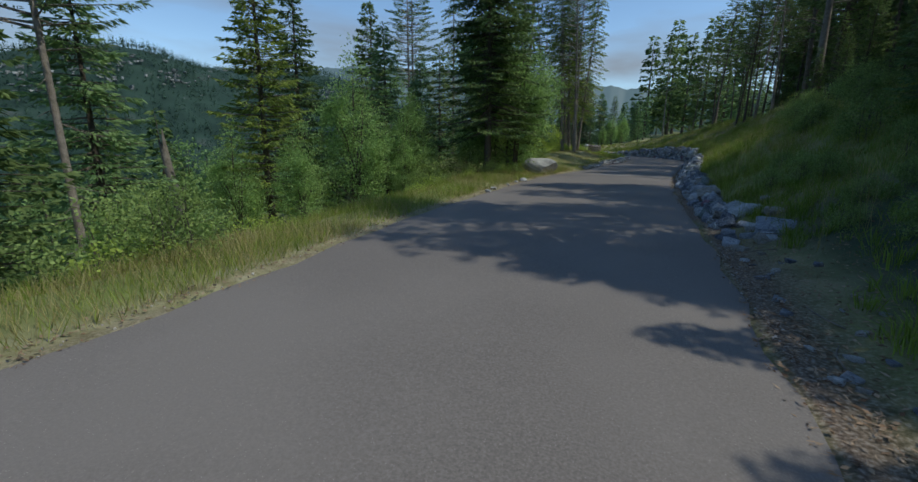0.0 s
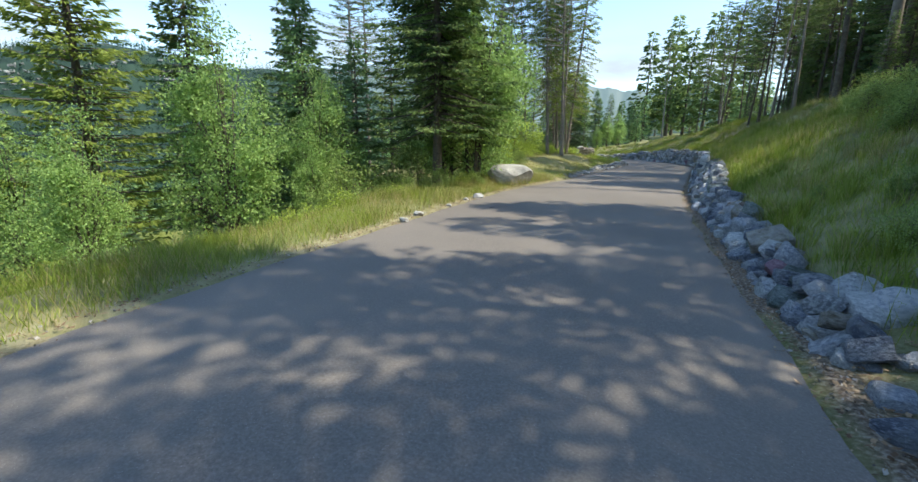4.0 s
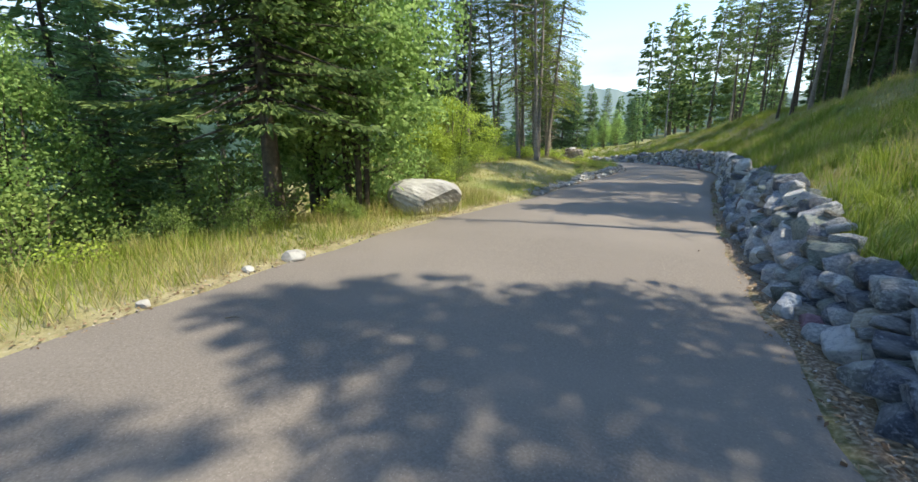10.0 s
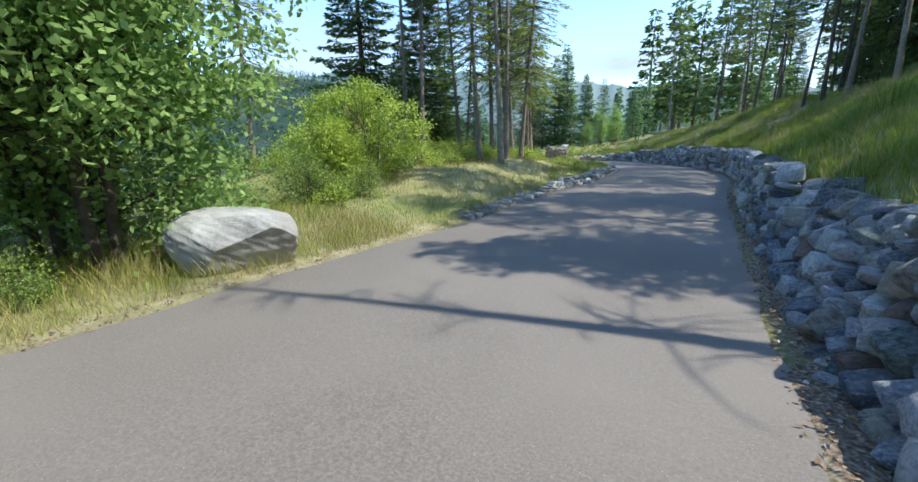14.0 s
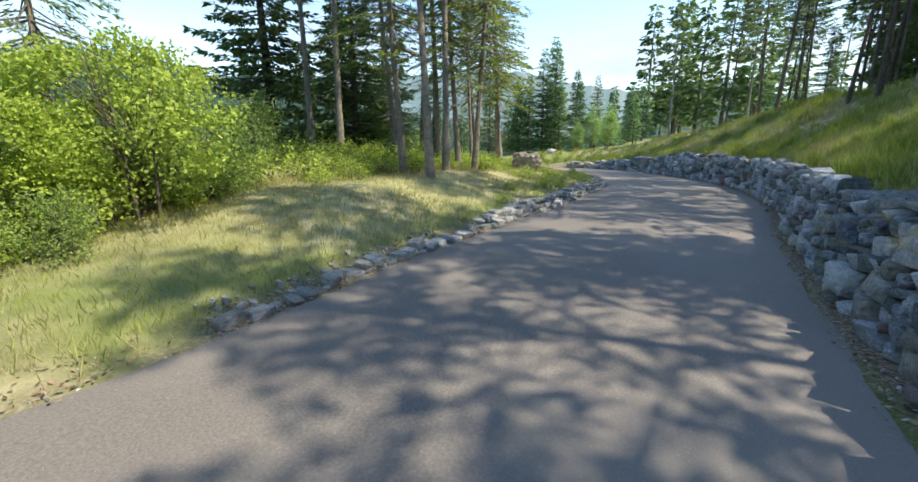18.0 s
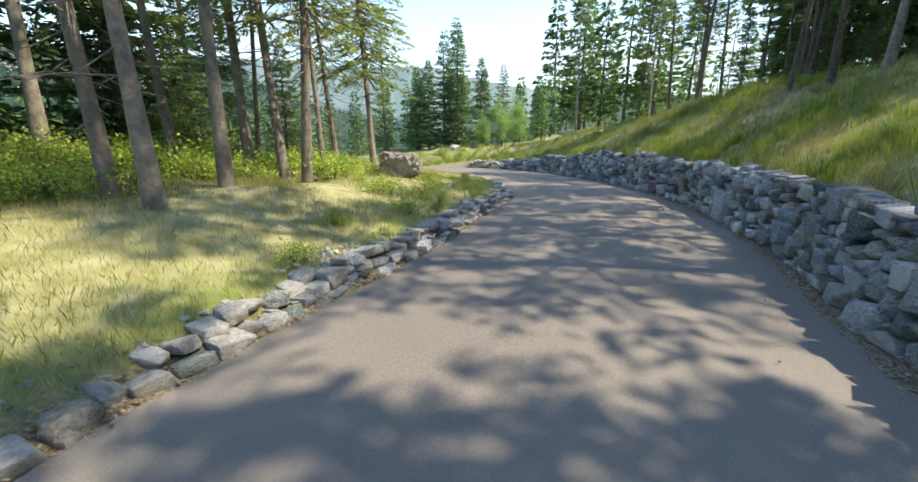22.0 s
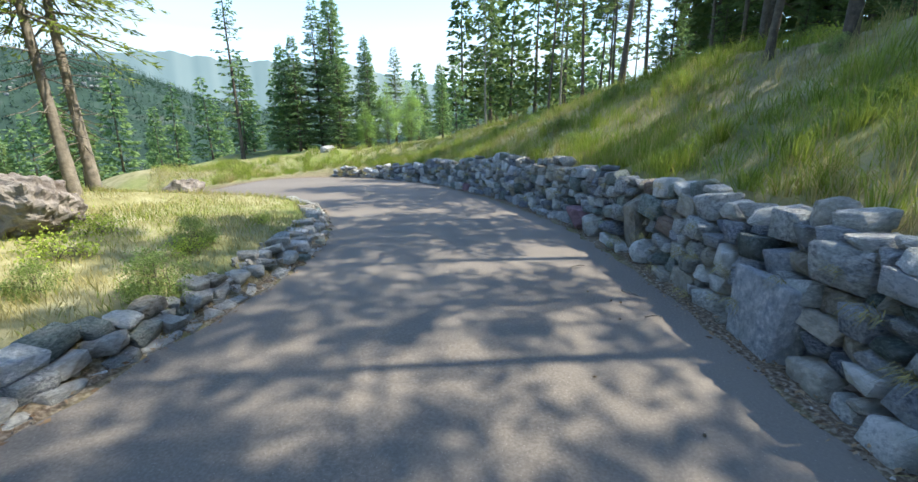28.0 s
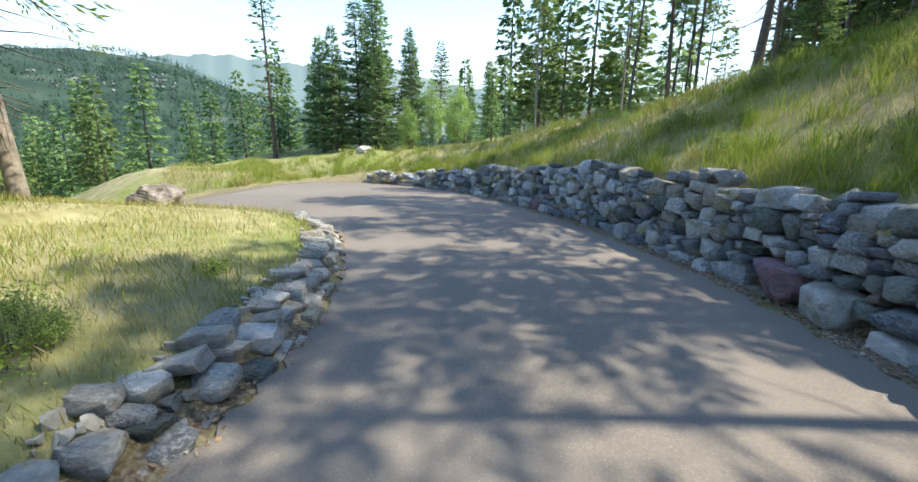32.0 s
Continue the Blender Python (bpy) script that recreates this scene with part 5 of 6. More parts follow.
CLIFF = material("cliff_rock", [(0.3, (0.12, 0.125, 0.12)), (0.5, (0.22, 0.225, 0.215)), (0.7, (0.34, 0.34, 0.325))], scale=0.08, detail=10, bump=0.6, bump_scale=0.15, bump_dist=1.5, coords="World", per_island=0.4)
RUBBLE = [hull_arrays(500 + k, 12) for k in range(6)]
outcrops()


# ---- grass ----
def grass(name, label, seed, count, region, length, mats, keep, dryness, wide=0.0045):
    rng = np.random.default_rng(seed)
    if len(region) == 4:
        x, y = rng.uniform(region[0], region[1], count), rng.uniform(region[2], region[3], count)
    else:                                        # a strip beside a line: line, first and last metre, side, nearest and farthest
        line, s0, s1, side, lo, hi = region
        s, off = rng.uniform(s0, s1, count), lo + (hi - lo) * rng.random(count) ** 1.1
        run = np.concatenate([[0], np.cumsum(np.linalg.norm(np.diff(line, axis=0), axis=1))])
        c = np.stack([np.interp(s, run, line[:, k]) for k in (0, 1)], 1)
        d = unit(np.stack([np.interp(s + 0.2, run, line[:, k]) for k in (0, 1)], 1) - c)
        x, y = c[:, 0] + side * d[:, 1] * off, c[:, 1] - side * d[:, 0] * off
    ok = keep(x, y, rng)
    x, y = x[ok], y[ok]
    z = height(x, y)
    n = len(x)
    tall = length * rng.uniform(0.3, 1.25, n) * (0.8 + 0.7 * np.clip(wave(x, y, 0.4, seed) * wave(x, y, 1.7, seed + 1) + 0.2 * wave(x, y, 0.9, 3), -0.9, 1))
    a = rng.uniform(0, 6.28, n)
    tip = np.stack([np.cos(a), np.sin(a), 0 * a], 1) * (tall * rng.uniform(0.15, 0.75, n))[:, None]
    tip[:, 2] = tall
    root = np.stack([x, y, z - 0.02], 1)
    b = rng.uniform(0, 6.28, n)
    across = np.stack([np.cos(b), np.sin(b), 0 * b], 1) * (wide * (0.7 + 0.6 * rng.random(n)))[:, None]
    dry = rng.random(n) < dryness + 0.9 * (patches(x, y, 1.3, seed) - 0.5) + 0.7 * (patches(x, y, 0.45, seed + 1) - 0.5)
    for kind, mat, pick in (("green", mats[0], ~dry), ("dry", mats[1], dry)):
        tagged(new(name, mesh(name, *sheets(root[pick], tip[pick], across[pick]), mat)), f"{kind} {label}", "grass", kind="stuff")


def left_ground(lo, hi_near, hi_far):
    def keep(x, y, rng):
        d, _, g = nearest(LEFT, np.stack([x, y], 1))
        hi = np.where(y < 20, hi_near, hi_far)
        return (g < 0) & (d > lo) & (d < hi) & (rng.random(len(x)) < 0.65 + 0.35 * wave(x, y, 0.6, 2))
    return keep


def bank_ground(x, y, rng):
    d, s, g = nearest(RIGHT, np.stack([x, y], 1))
    cover = 0.25 + 1.1 * patches(x, y, 0.55, 91) * patches(x, y, 2.4, 92) + 0.25 * patches(x, y, 0.2, 93)
    cover = cover * (1 - 0.55 * np.clip((d - 2.6) / 1.4, 0, 1) * ((y > 24) & (y < 39)))
    return (g > 0) & (d > 0.8) & (rng.random(len(x)) < cover)


grass("verge_grass", "grass on the valley-side verge", 31, 150000, (-7, -3.2, -3, 21), 0.3, (GRASS_GREEN, GRASS_DRY), left_ground(0.18, 2.6, 3), 0.45, 0.0034)
grass("shelf_grass", "grass on the shelf inside the bend", 32, 170000, (-9, -1.4, 21, 41), 0.13, (GRASS_GREEN, GRASS_DRY), left_ground(0.35, 3, 6.5), 0.66, 0.0032)
grass("bank_grass", "long grass on the bank above the wall", 33, 210000, (RIGHT, s_of(8), WALL_END + 6, 1, 0.8, 7.0), 0.24, (GRASS_GREEN, GRASS_DRY), bank_ground, 0.42, 0.0042)


def tussocks(name, label, seed, clumps, per, spread, length, lean, wide, lo, hi, s0, mat, patch=(0, 1), s1=None):
    """Separate tufts on the bank, each a fan of bent blades from one root; they stand where their patches are."""
    rng = np.random.default_rng(seed)
    s, off = rng.uniform(s0, s1 or WALL_END + 4, clumps), lo + (hi - lo) * rng.random(clumps) ** 1.2
    run = np.concatenate([[0], np.cumsum(np.linalg.norm(np.diff(RIGHT, axis=0), axis=1))])
    c = np.stack([np.interp(s, run, RIGHT[:, k]) for k in (0, 1)], 1)
    d = unit(np.stack([np.interp(s + 0.2, run, RIGHT[:, k]) for k in (0, 1)], 1) - c)
    c = c + np.stack([d[:, 1], -d[:, 0]], 1) * off[:, None]
    where = 0.6 * patches(c[:, 0], c[:, 1], 1.7, 94) + 0.4 * patches(c[:, 0], c[:, 1], 0.6, 95)
    where = where - 0.3 * np.clip((off - 2.6) / 1.4, 0, 1) * ((c[:, 1] > 24) & (c[:, 1] < 39))      # the upper bank is dry and thin here
    c = c[(where >= patch[0]) & (where <= patch[1])]
    clumps = len(c)
    k = np.repeat(np.arange(clumps), per)
    a, r = rng.uniform(0, 6.28, len(k)), spread * rng.random(len(k))
    x, y = c[k, 0] + np.cos(a) * r, c[k, 1] + np.sin(a) * r
    tall = length * rng.uniform(0.45, 1.2, len(k)) * rng.uniform(0.5, 1.45, clumps)[k]
    sway = rng.normal(0, 0.22, (clumps, 2))[k] * tall[:, None]
    out = tall * lean * rng.random(len(k)) * (0.3 + r / spread)
    root = np.stack([x, y, height(x, y) - 0.02], 1)
    b = rng.uniform(0, 6.28, len(k))
    across = np.stack([np.cos(b), np.sin(b), 0 * b], 1) * (wide * rng.uniform(0.7, 1.3, len(k)))[:, None]
    knee = root + np.stack([np.cos(a) * out * 0.35, np.sin(a) * out * 0.35, tall * 0.62], 1)
    tip = root + np.stack([np.cos(a) * out + sway[:, 0], np.sin(a) * out + sway[:, 1], tall * rng.uniform(0.8, 1.0, len(k))], 1)
    v = np.stack([root - across, root + across, knee + across * 0.8, knee - across * 0.8, tip + across * 0.12, tip - across * 0.12], 1).reshape(-1, 3)
    n = np.arange(len(k))[:, None] * 6
    f = np.stack([n + (0, 1, 2, 3), n + (3, 2, 4, 5)], 1).reshape(-1, 4)
    tagged(new(name, mesh(name, v, f, mat)), label, "grass", kind="stuff")


tussocks("tussock_grass", "deep green tussocks standing on the bank", 71, 1900, 36, 0.13, 0.26, 1.1, 0.0042, 0.75, 6.8, s_of(0), GRASS_DEEP, (0.56, 1))
tussocks("tussock_grass", "yellow-green tussocks glowing on the bank", 74, 2300, 40, 0.12, 0.29, 1.1, 0.0038, 0.7, 6.8, s_of(9.5), GRASS_GREEN, (0.36, 0.72))
tussocks("dry_tussock", "straw-coloured tufts among the bank grass", 72, 1500, 30, 0.1, 0.26, 1.0, 0.0034, 0.7, 6.8, s_of(10), GRASS_DRY, (0, 0.46))
tussocks("grass_stalk", "tall dry seed stalks above the wall", 73, 900, 5, 0.12, 0.6, 0.4, 0.002, 0.65, 4.5, s_of(6), GRASS_DRY)
tussocks("shade_grass", "thin dark grass under the trees at the foot of the bank", 75, 420, 26, 0.12, 0.2, 1.2, 0.004, 0.75, 3.6, s_of(-3), GRASS_DEEP, (0.3, 1), s_of(10))
scatter(50, ["shrub"], 46, lambda r: (r.uniform(1.9, 5.6), r.uniform(-1, 10)), 0.4, (0.16, 0.42), lambda x, y: off_right(x, y) > 1.1)
scatter(47, ["shrub"], 34, lambda r: (r.uniform(1.5, 7), r.uniform(6, 46)), 0.6, (0.14, 0.3), lambda x, y: 1.2 < off_right(x, y) < 5.5)


# ---- small things on the road and along it ----
def wall_tufts(seed, count, s0, s1):
    """Dry grass rooted in the joints of the wall, hanging over the stones."""
    rng = np.random.default_rng(seed)
    v, f = [], []
    for _ in range(count):
        s = rng.uniform(s0, s1)
        p, d = line_at(RIGHT, s)
        out = np.array([-d[1], d[0], 0.0])
        along = np.array([d[0], d[1], 0.0])
        z = rng.uniform(0.05, 0.95) * wall_top(s)
        root = np.array([p[0], p[1], z]) - out * (0.1 + 0.22 * z)
        big = rng.uniform(0.6, 1.3)
        for _ in range(int(rng.uniform(18, 46))):
            length = rng.uniform(0.07, 0.2) * big
            way = unit(out * rng.uniform(0.5, 1.0) + along * rng.normal(0, 0.5) + np.array([0, 0, rng.uniform(0.1, 0.9)]))
            a = root + along * rng.normal(0, 0.035) * big + np.array([0, 0, rng.normal(0, 0.012)])
            b = a + way * length * 0.55
            c = b + (way + np.array([0, 0, -rng.uniform(0.7, 1.7)])) * length * 0.45
            w = along * 0.0028
            k = len(v)
            v += [a - w, a + w, b - w * 0.8, b + w * 0.8, c]
            f += [(k, k + 1, k + 3), (k, k + 3, k + 2), (k + 2, k + 3, k + 4)]
    tagged(new("wall_grass", mesh("wall_grass", np.array(v), np.array(f), GRASS_DRY)), "dry grass tufts growing from the joints of the stone wall", "grass", kind="stuff")


wall_tufts(77, 120, S22, WALL_END)


def pebbles(name, label, seed, count, line, s0, s1, side, lo, hi, size, mat):
    rng = np.random.default_rng(seed)
    v0, f0 = hull_arrays(seed, 9)
    s = rng.uniform(s0, s1, count)
    run = np.concatenate([[0], np.cumsum(np.linalg.norm(np.diff(line, axis=0), axis=1))])
    p = np.stack([np.interp(s, run, line[:, k]) for k in (0, 1)], 1)
    q = np.stack([np.interp(s + 0.2, run, line[:, k]) for k in (0, 1)], 1)
    d = unit(q - p)
    p = p + np.stack([d[:, 1], -d[:, 0]], 1) * (side * rng.uniform(lo, hi, count))[:, None]
    a, r = rng.uniform(0, 6.28, count), size * rng.uniform(0.4, 1.0, (count, 1, 3)) * rng.uniform(0.5, 1.5, (count, 1, 1))
    v = v0[None] * r
    v = np.stack([v[..., 0] * np.cos(a)[:, None] - v[..., 1] * np.sin(a)[:, None], v[..., 0] * np.sin(a)[:, None] + v[..., 1] * np.cos(a)[:, None], v[..., 2]], -1)
    v = v + np.concatenate([p, height(p[:, 0], p[:, 1])[:, None]], 1)[:, None]
    f = (f0[None] + np.arange(count)[:, None, None] * len(v0)).reshape(-1, 3)
    tagged(new(name, mesh(name, v.reshape(-1, 3), f, mat)), label, "gravel", kind="stuff")


def scree(seed, count, y0, y1, lo, hi, size, flat=0.55):
    """Loose broken stones lying on the soil before the wall begins."""
    rng = np.random.default_rng(seed)
    for _ in range(count):
        y = rng.uniform(y0, y1)
        x = float(np.interp(y, RIGHT[:, 1][:60], RIGHT[:, 0][:60])) + rng.uniform(lo, hi)
        r = size * rng.uniform(0.5, 1.5)
        ob = new("stone", stone_mesh(int(rng.integers(0, 24)), (STONE_BLUE, STONE_LIGHT, STONE_BLUE, STONE_TAN)[int(rng.integers(0, 4))]))
        ob.matrix_basis = pose(x, y, ground_z(x, y) + r * flat * 0.35, rng.uniform(-18, 18), rng.uniform(-18, 18), rng.uniform(0, 360)) @ Matrix.Diagonal((r * rng.uniform(0.9, 1.5), r, r * flat, 1))
        tagged(ob, "loose broken stone on the soil below the bank", "stone", "stones below the bank")


scree(81, 26, 6.6, 9.0, 0.25, 0.8, 0.08)
scree(82, 7, 7.2, 9.2, 0.6, 1.3, 0.17)
scree(83, 30, 1.5, 6.4, 0.25, 0.9, 0.035)
GRAVEL = material("gravel", [(0.2, (0.12, 0.1, 0.085)), (0.5, (0.3, 0.27, 0.24)), (0.85, (0.48, 0.45, 0.42))], scale=12, bump=0.4, per_island=0.7)
pebbles("gravel", "loose gravel and chips along the foot of the wall", 51, 2600, RIGHT, s_of(3), WALL_END, 1, 0.02, 0.34, 0.011, GRAVEL)
pebbles("gravel", "pale chips between the road and the grass", 52, 1500, LEFT, 0, L41, -1, 0.0, 0.4, 0.012, GRAVEL)
pebbles("rubble", "small broken stones among the border stones", 53, 420, LEFT, L22, L41, -1, 0.1, 0.5, 0.045, STONE_PALE)
LITTER = material("leaf_litter", [(0.2, (0.1, 0.06, 0.035)), (0.5, (0.26, 0.17, 0.1)), (0.85, (0.36, 0.27, 0.18))], scale=8, bump=0, per_island=0.8)


def litter(name, label, seed, count, line, s0, s1, side, lo, hi):
    rng = np.random.default_rng(seed)
    s = rng.uniform(s0, s1, count)
    run = np.concatenate([[0], np.cumsum(np.linalg.norm(np.diff(line, axis=0), axis=1))])
    p = np.stack([np.interp(s, run, line[:, k]) for k in (0, 1)], 1)
    d = unit(np.stack([np.interp(s + 0.2, run, line[:, k]) for k in (0, 1)], 1) - p)
    p = p + np.stack([d[:, 1], -d[:, 0]], 1) * (side * rng.uniform(lo, hi, count))[:, None]
    root = np.concatenate([p, np.maximum(height(p[:, 0], p[:, 1]), -0.02)[:, None] + rng.uniform(0.005, 0.03, (count, 1))], 1)
    a, ln = rng.uniform(0, 6.28, count), rng.uniform(0.015, 0.065, count)
    along = np.stack([np.cos(a) * ln, np.sin(a) * ln, rng.uniform(-0.01, 0.02, count)], 1)
    across = np.stack([-np.sin(a), np.cos(a), rng.uniform(-0.5, 0.5, count)], 1) * (0.003 + 0.012 * rng.random(count) ** 2)[:, None]
    tagged(new(name, mesh(name, *sheets(root, along, across), LITTER)), label, "leaf litter", kind="stuff")


litter("leaf_litter", "brown needles and leaf litter at the foot of the wall", 54, 14000, RIGHT, 0, WALL_END, 1, -0.06, 0.4)
litter("leaf_litter", "brown needles and dry stalks at the edge of the grass", 55, 9000, LEFT, 0, L41, -1, -0.06, 0.35)


litter("leaf_litter", "needles, bark and dead stalks on the shaded bank", 56, 9000, RIGHT, s_of(-3), s_of(9.5), 1, 0.25, 2.2)
pebbles("rubble", "white broken stones spilled beside the border", 57, 190, LEFT, run_at(LEFT, 28.3), run_at(LEFT, 29.3), -1, 0.1, 0.75, 0.04, STONE_PALE)


def pine_cone():
    """A small closed cone: rings of overlapping scales round a core."""
    rng = np.random.default_rng(3)
    k = np.arange(60)
    u = k / 60
    a = k * 2.39996
    r = 0.019 * np.sin(np.pi * (0.12 + 0.85 * u)) ** 0.8
    root = np.stack([u * 0.062 - 0.03, r * 0.75 * np.cos(a), r * 0.75 * np.sin(a)], 1)
    out = np.stack([0 * a + 0.6, np.cos(a), np.sin(a)], 1)
    core = tube([(-0.03, 0, 0), (-0.01, 0, 0), (0.012, 0, 0), (0.032, 0, 0)], [0.006, 0.015, 0.013, 0.003], 7)
    root_ob = tagged(new("pine_cone"), "brown pine cone lying on the asphalt", "pine cone", "cones on the road")
    child("core", mesh("core", *core, LITTER), root_ob)
    child("husk", mesh("husk", *sheets(root, unit(out) * 0.014, np.stack([0 * a, -np.sin(a), np.cos(a)], 1) * 0.007), WOOD_DEAD), root_ob)
    return root_ob


cone = pine_cone()
for k, (x, y) in enumerate(((1.55, 31.67), (1.52, 31.3), (1.62, 34.86), (1.77, 34.64), (1.84, 34.6), (1.72, 34.25), (1.95, 34.9), (1.3, 33.4), (1.7, 32.9), (1.1, 28.2), (1.5, 29.4), (0.4, 17.2))):
    m = pose(x, y, 0.032, 0, 0, k * 77) @ Matrix.Scale(0.36, 4)
    if k:
        copy_thing(cone, m @ Matrix.Scale(1 / 0.36, 4))
    else:
        cone.matrix_basis = m


def twig(x, y, length, yaw):
    q = [(-length / 2, 0, 0), (-length * 0.1, length * 0.06, 0.004), (length * 0.2, 0.01, 0.002), (length / 2, -length * 0.05, 0)]
    side = [(length * 0.05, 0.02, 0.003), (length * 0.22, length * 0.16, 0.002)]
    ob = new("twig", mesh("twig", *join([tube(q, [0.006, 0.006, 0.005, 0.002], 5), tube(side, [0.004, 0.0015], 4)]), WOOD_DEAD, True))
    soil = y < 8 and x > 1
    ob.matrix_basis = pose(x, y, ground_z(x, y) + 0.03 if soil else 0.034, 0, 0, yaw)
    tagged(ob, "dead stick lying on the soil below the bank" if soil else "thin dry twig lying on the asphalt", "twig", "" if soil else "twigs on the road")


for x, y, ln, yaw in ((1.25, 5.2, 0.5, 70), (1.5, 6.3, 0.6, 35), (1.4, 4.1, 0.45, 110), (1.8, 7.0, 0.7, 10), (1.3, 3.4, 0.4, 80), (1.7, 35.65, 0.2, 25), (2.0, 34.8, 0.18, -50), (2.0, 34.3, 0.14, 10), (0.6, 12.6, 0.2, 80), (-3.2, 13.2, 0.12, 30)):
    twig(x, y, ln, yaw)

for k, (x, y, r) in enumerate(((-4.12, 11.06, 0.07), (-4.16, 14.78, 0.11), (-4.2, 11.75, 0.08), (-4.05, 8.3, 0.05), (-4.25, 14.2, 0.06), (-4.2, 13.1, 0.05))):
    boulder("stone", "small white stone on the grassy verge", x, y, ground_z(x, y) + r * 0.4, (r * 1.3, r, r * 0.7), k * 40, STONE_PALE, 60 + k, 10, 0.05, 8)
boulder("stone", "loose grey stone at the foot of the bank", 0.88, 15.2, 0.07, (0.12, 0.09, 0.13), 30, STONE_BLUE, 71, 10, 0.05, 10)


def snag(x, y, h, r, lean, yaw, label):
    """A dead broken trunk, bare of branches."""
    rng = np.random.default_rng(int(h * 10))
    k = np.linspace(0, 1, 8)
    v, f = tube(np.stack([0.06 * np.sin(k * 4), 0.04 * np.cos(k * 5), h * k - 0.3], 1), r * (1 - 0.45 * k), 9)
    v[-9:, 2] += rng.uniform(-0.25, 0.25, 9)
    spike = tube([(0, 0, h - 0.4), (0.03, 0.02, h + 0.12)], [r * 0.4, 0.01], 5)
    ob = new("snag", mesh("snag", *join([(v, f), spike]), WOOD_DEAD, True))
    ob.matrix_basis = pose(x, y, ground_z(x, y), 0, lean, yaw)
    tagged(ob, label, "dead tree")


snag(-13.56, 8.41, 1.55 - ground_z(-13.56, 8.41), 0.19, -5, 20, "broken dead trunk standing on the slope")


def bare_tree(x, y, h, r):
    """A dead pine with bare branches, standing on the bank."""
    rng = np.random.default_rng(77)
    wood = [trunk_tube(rng, h, r)]
    for k in range(46):
        z, a = h * rng.uniform(0.25, 0.98), rng.uniform(0, 6.28)
        ln = rng.uniform(0.4, 1.7) * (1.15 - z / h)
        e = np.array([math.cos(a) * ln, math.sin(a) * ln, z + rng.uniform(-0.1, 0.35) * ln])
        wood.append(tube([(0, 0, z), e * (0.55, 0.55, 1) + (0, 0, 0.04), e], [0.022, 0.014, 0.004], 4))
        for j in range(3):
            f = rng.uniform(0.4, 0.95)
            s = np.array([e[0] * f, e[1] * f, z + (e[2] - z) * f])
            wood.append(tube([s, s + rng.normal(size=3) * 0.22 * ln], [0.007, 0.002], 3))
    ob = new("dead_tree", mesh("dead_tree", *join(wood), WOOD_DEAD, True))
    ob.matrix_basis = pose(x, y, ground_z(x, y), 0, -2, 0)
    tagged(ob, "dead pine with bare grey branches on the bank", "dead tree")


bare_tree(5.0, 19.3, 10.5, 0.13)


# ---- grass hanging over the wall, weeds at its foot and plants on the shelf ----
grass("wall_top_grass", "tufts hanging over the top of the stone wall", 61, 9000, (RIGHT, s_of(8), WALL_END, 1, 0.62, 1.05), 0.3, (GRASS_GREEN, GRASS_DRY),
      lambda x, y, rng: rng.random(len(x)) < 0.35 + 0.7 * wave(x, y, 0.35, 6), 0.6, 0.004)
grass("joint_grass", "thin tufts growing from the joints of the wall", 62, 5200, (RIGHT, s_of(6), WALL_END, 1, 0.32, 0.6), 0.2, (GRASS_GREEN, GRASS_DRY),
      lambda x, y, rng: rng.random(len(x)) < 0.1 + 0.9 * wave(x, y, 0.3, 8), 0.45, 0.0035)
grass("edge_grass", "thin tufts between the border stones", 63, 7000, (LEFT, run_at(LEFT, 0), L41, -1, 0.12, 0.6), 0.16, (GRASS_GREEN, GRASS_DRY),
      lambda x, y, rng: rng.random(len(x)) < 0.2 + 0.9 * wave(x, y, 0.3, 3), 0.55, 0.003)
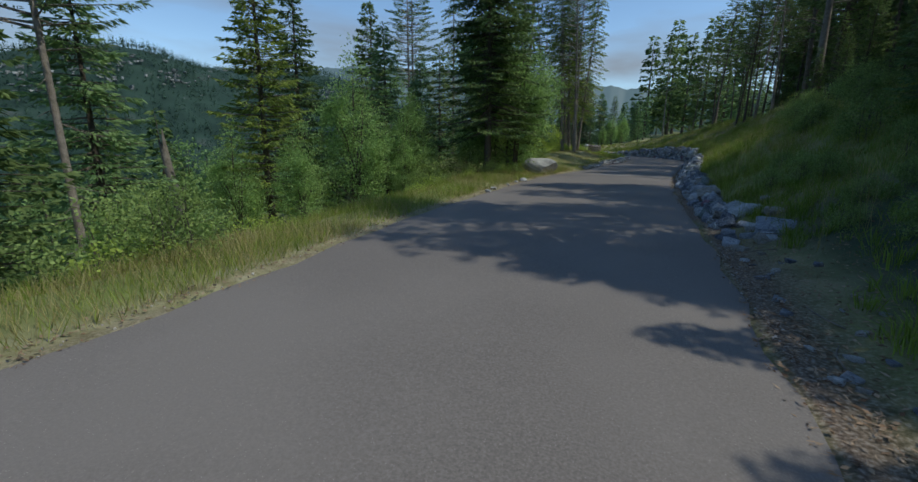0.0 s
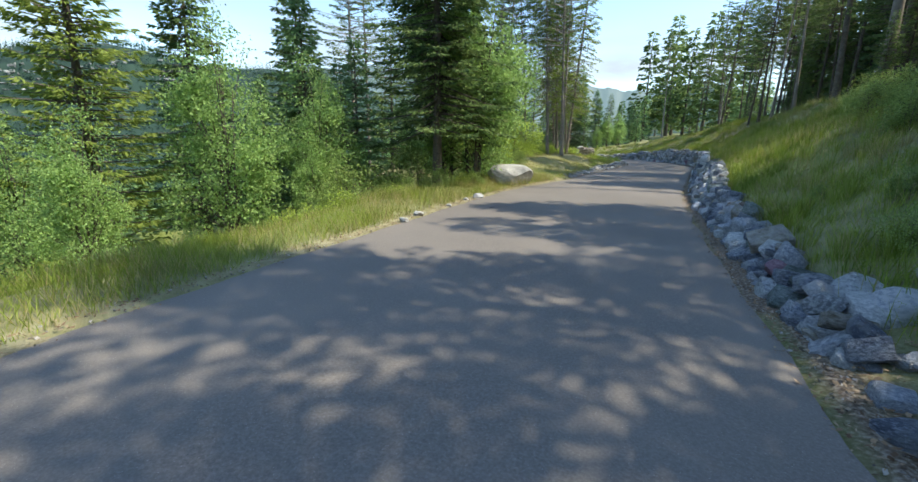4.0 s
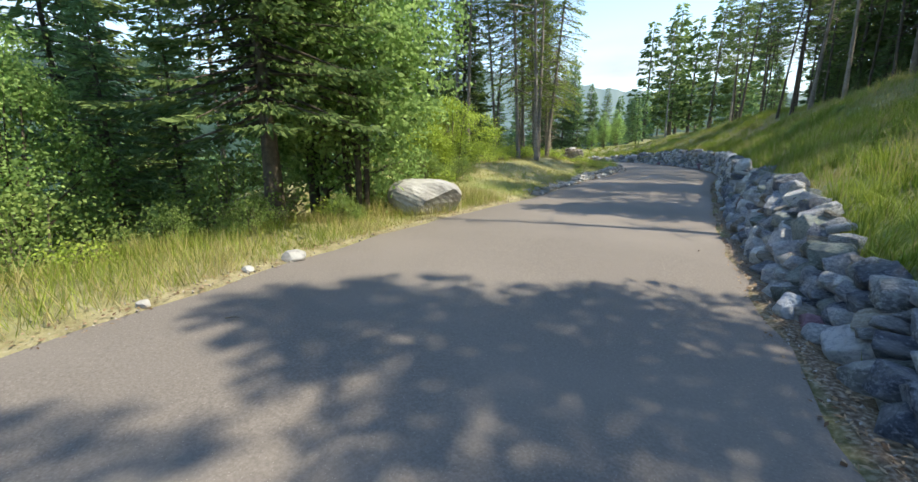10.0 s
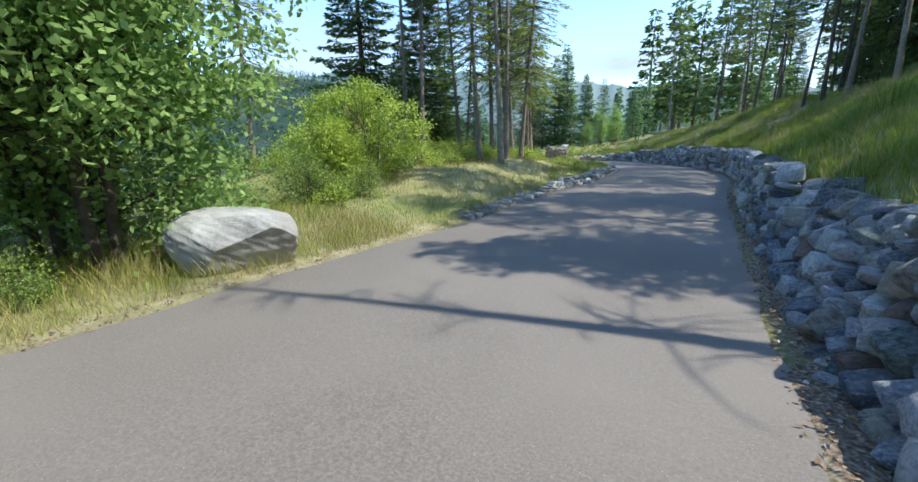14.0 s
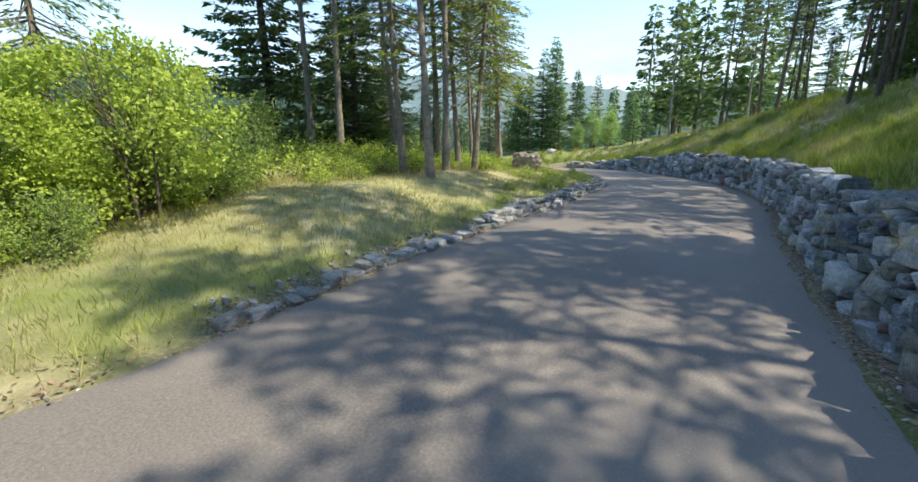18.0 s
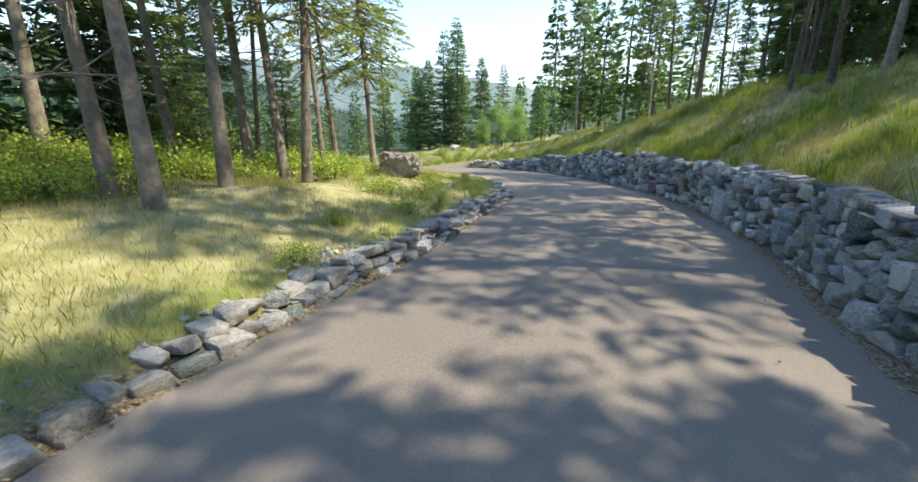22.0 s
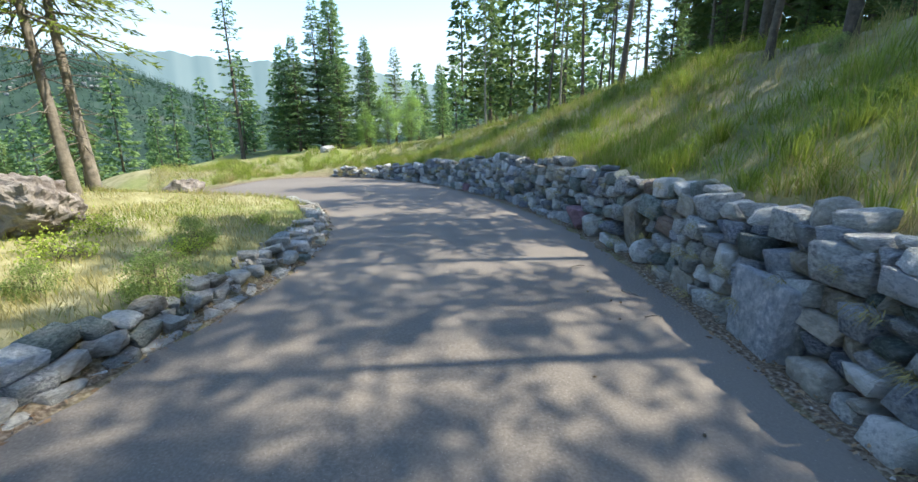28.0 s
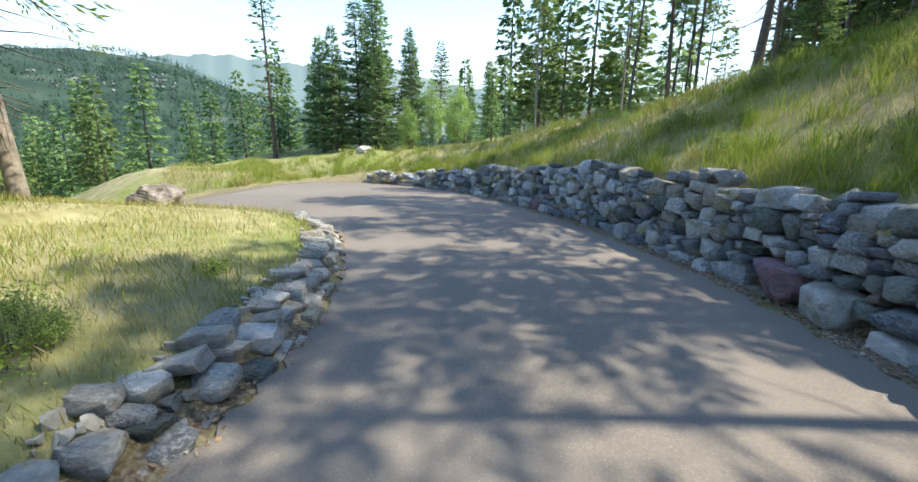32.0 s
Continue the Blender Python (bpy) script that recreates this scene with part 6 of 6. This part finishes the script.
for x, y, s in ((-2.97, 28.9, 0.45), (-3.0, 33.0, 0.6), (-3.5, 32.4, 0.7), (-2.54, 35.3, 0.42), (-3.3, 34.6, 0.55), (-3.6, 35.4, 0.5), (-2.7, 31.6, 0.55), (-3.2, 30.1, 0.4), (-4.4, 33.2, 0.4), (-2.6, 36.9, 0.3)):
    plant("low_shrub", x, y, s)


def far_ridge():
    """The hills at the end of the valley, far behind everything; a bluish glow stands in for haze."""
    mat = bpy.data.materials.new("haze_glow_hills")
    mat.use_nodes = True
    n, l = mat.node_tree.nodes, mat.node_tree.links
    bsdf = n["Principled BSDF"]
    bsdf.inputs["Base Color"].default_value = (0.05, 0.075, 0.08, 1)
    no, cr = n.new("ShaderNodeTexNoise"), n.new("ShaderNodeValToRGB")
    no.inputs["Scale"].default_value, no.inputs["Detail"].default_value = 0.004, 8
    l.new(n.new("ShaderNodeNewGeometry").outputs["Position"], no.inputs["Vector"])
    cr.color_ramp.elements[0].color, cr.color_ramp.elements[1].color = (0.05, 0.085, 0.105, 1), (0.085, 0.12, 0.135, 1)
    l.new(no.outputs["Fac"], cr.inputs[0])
    # emission puts the blue of distance haze into the hills' colour
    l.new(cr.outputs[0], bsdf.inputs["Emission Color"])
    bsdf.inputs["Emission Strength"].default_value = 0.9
    az = np.linspace(-85, 30, 240)
    el = np.interp(az, (-85, -60, -45, -36, -31, -24, -17, -10, -4, 6, 30), (7.0, 7.4, 7.9, 9.0, 8.6, 8.7, 8.9, 7.2, 6.3, 5.5, 4.0)) + 0.12 * np.sin(az * 2.1) + 0.07 * np.sin(az * 5.3)
    r = 3900.0
    foot = np.stack([np.sin(np.radians(az)) * r, 20 + np.cos(np.radians(az)) * r, 0 * az - 300], 1)
    slope = np.stack([np.sin(np.radians(az)) * (r + 250), 20 + np.cos(np.radians(az)) * (r + 250), np.tan(np.radians(el)) * (r + 250)], 1)
    back = slope * (1.06, 1.06, 1) - (0, 0, 320)
    v = np.concatenate([foot, slope, back])
    k, m = np.arange(len(az) - 1), len(az)
    f = np.concatenate([np.stack([k, k + 1, k + 1 + m, k + m], 1), np.stack([k + m, k + 1 + m, k + 1 + 2 * m, k + 2 * m], 1)])
    tagged(new("backdrop", mesh("backdrop", v, f, mat, True)), "wooded hills at the end of the valley, glowing haze-blue", "hills", kind="structure")


far_ridge()
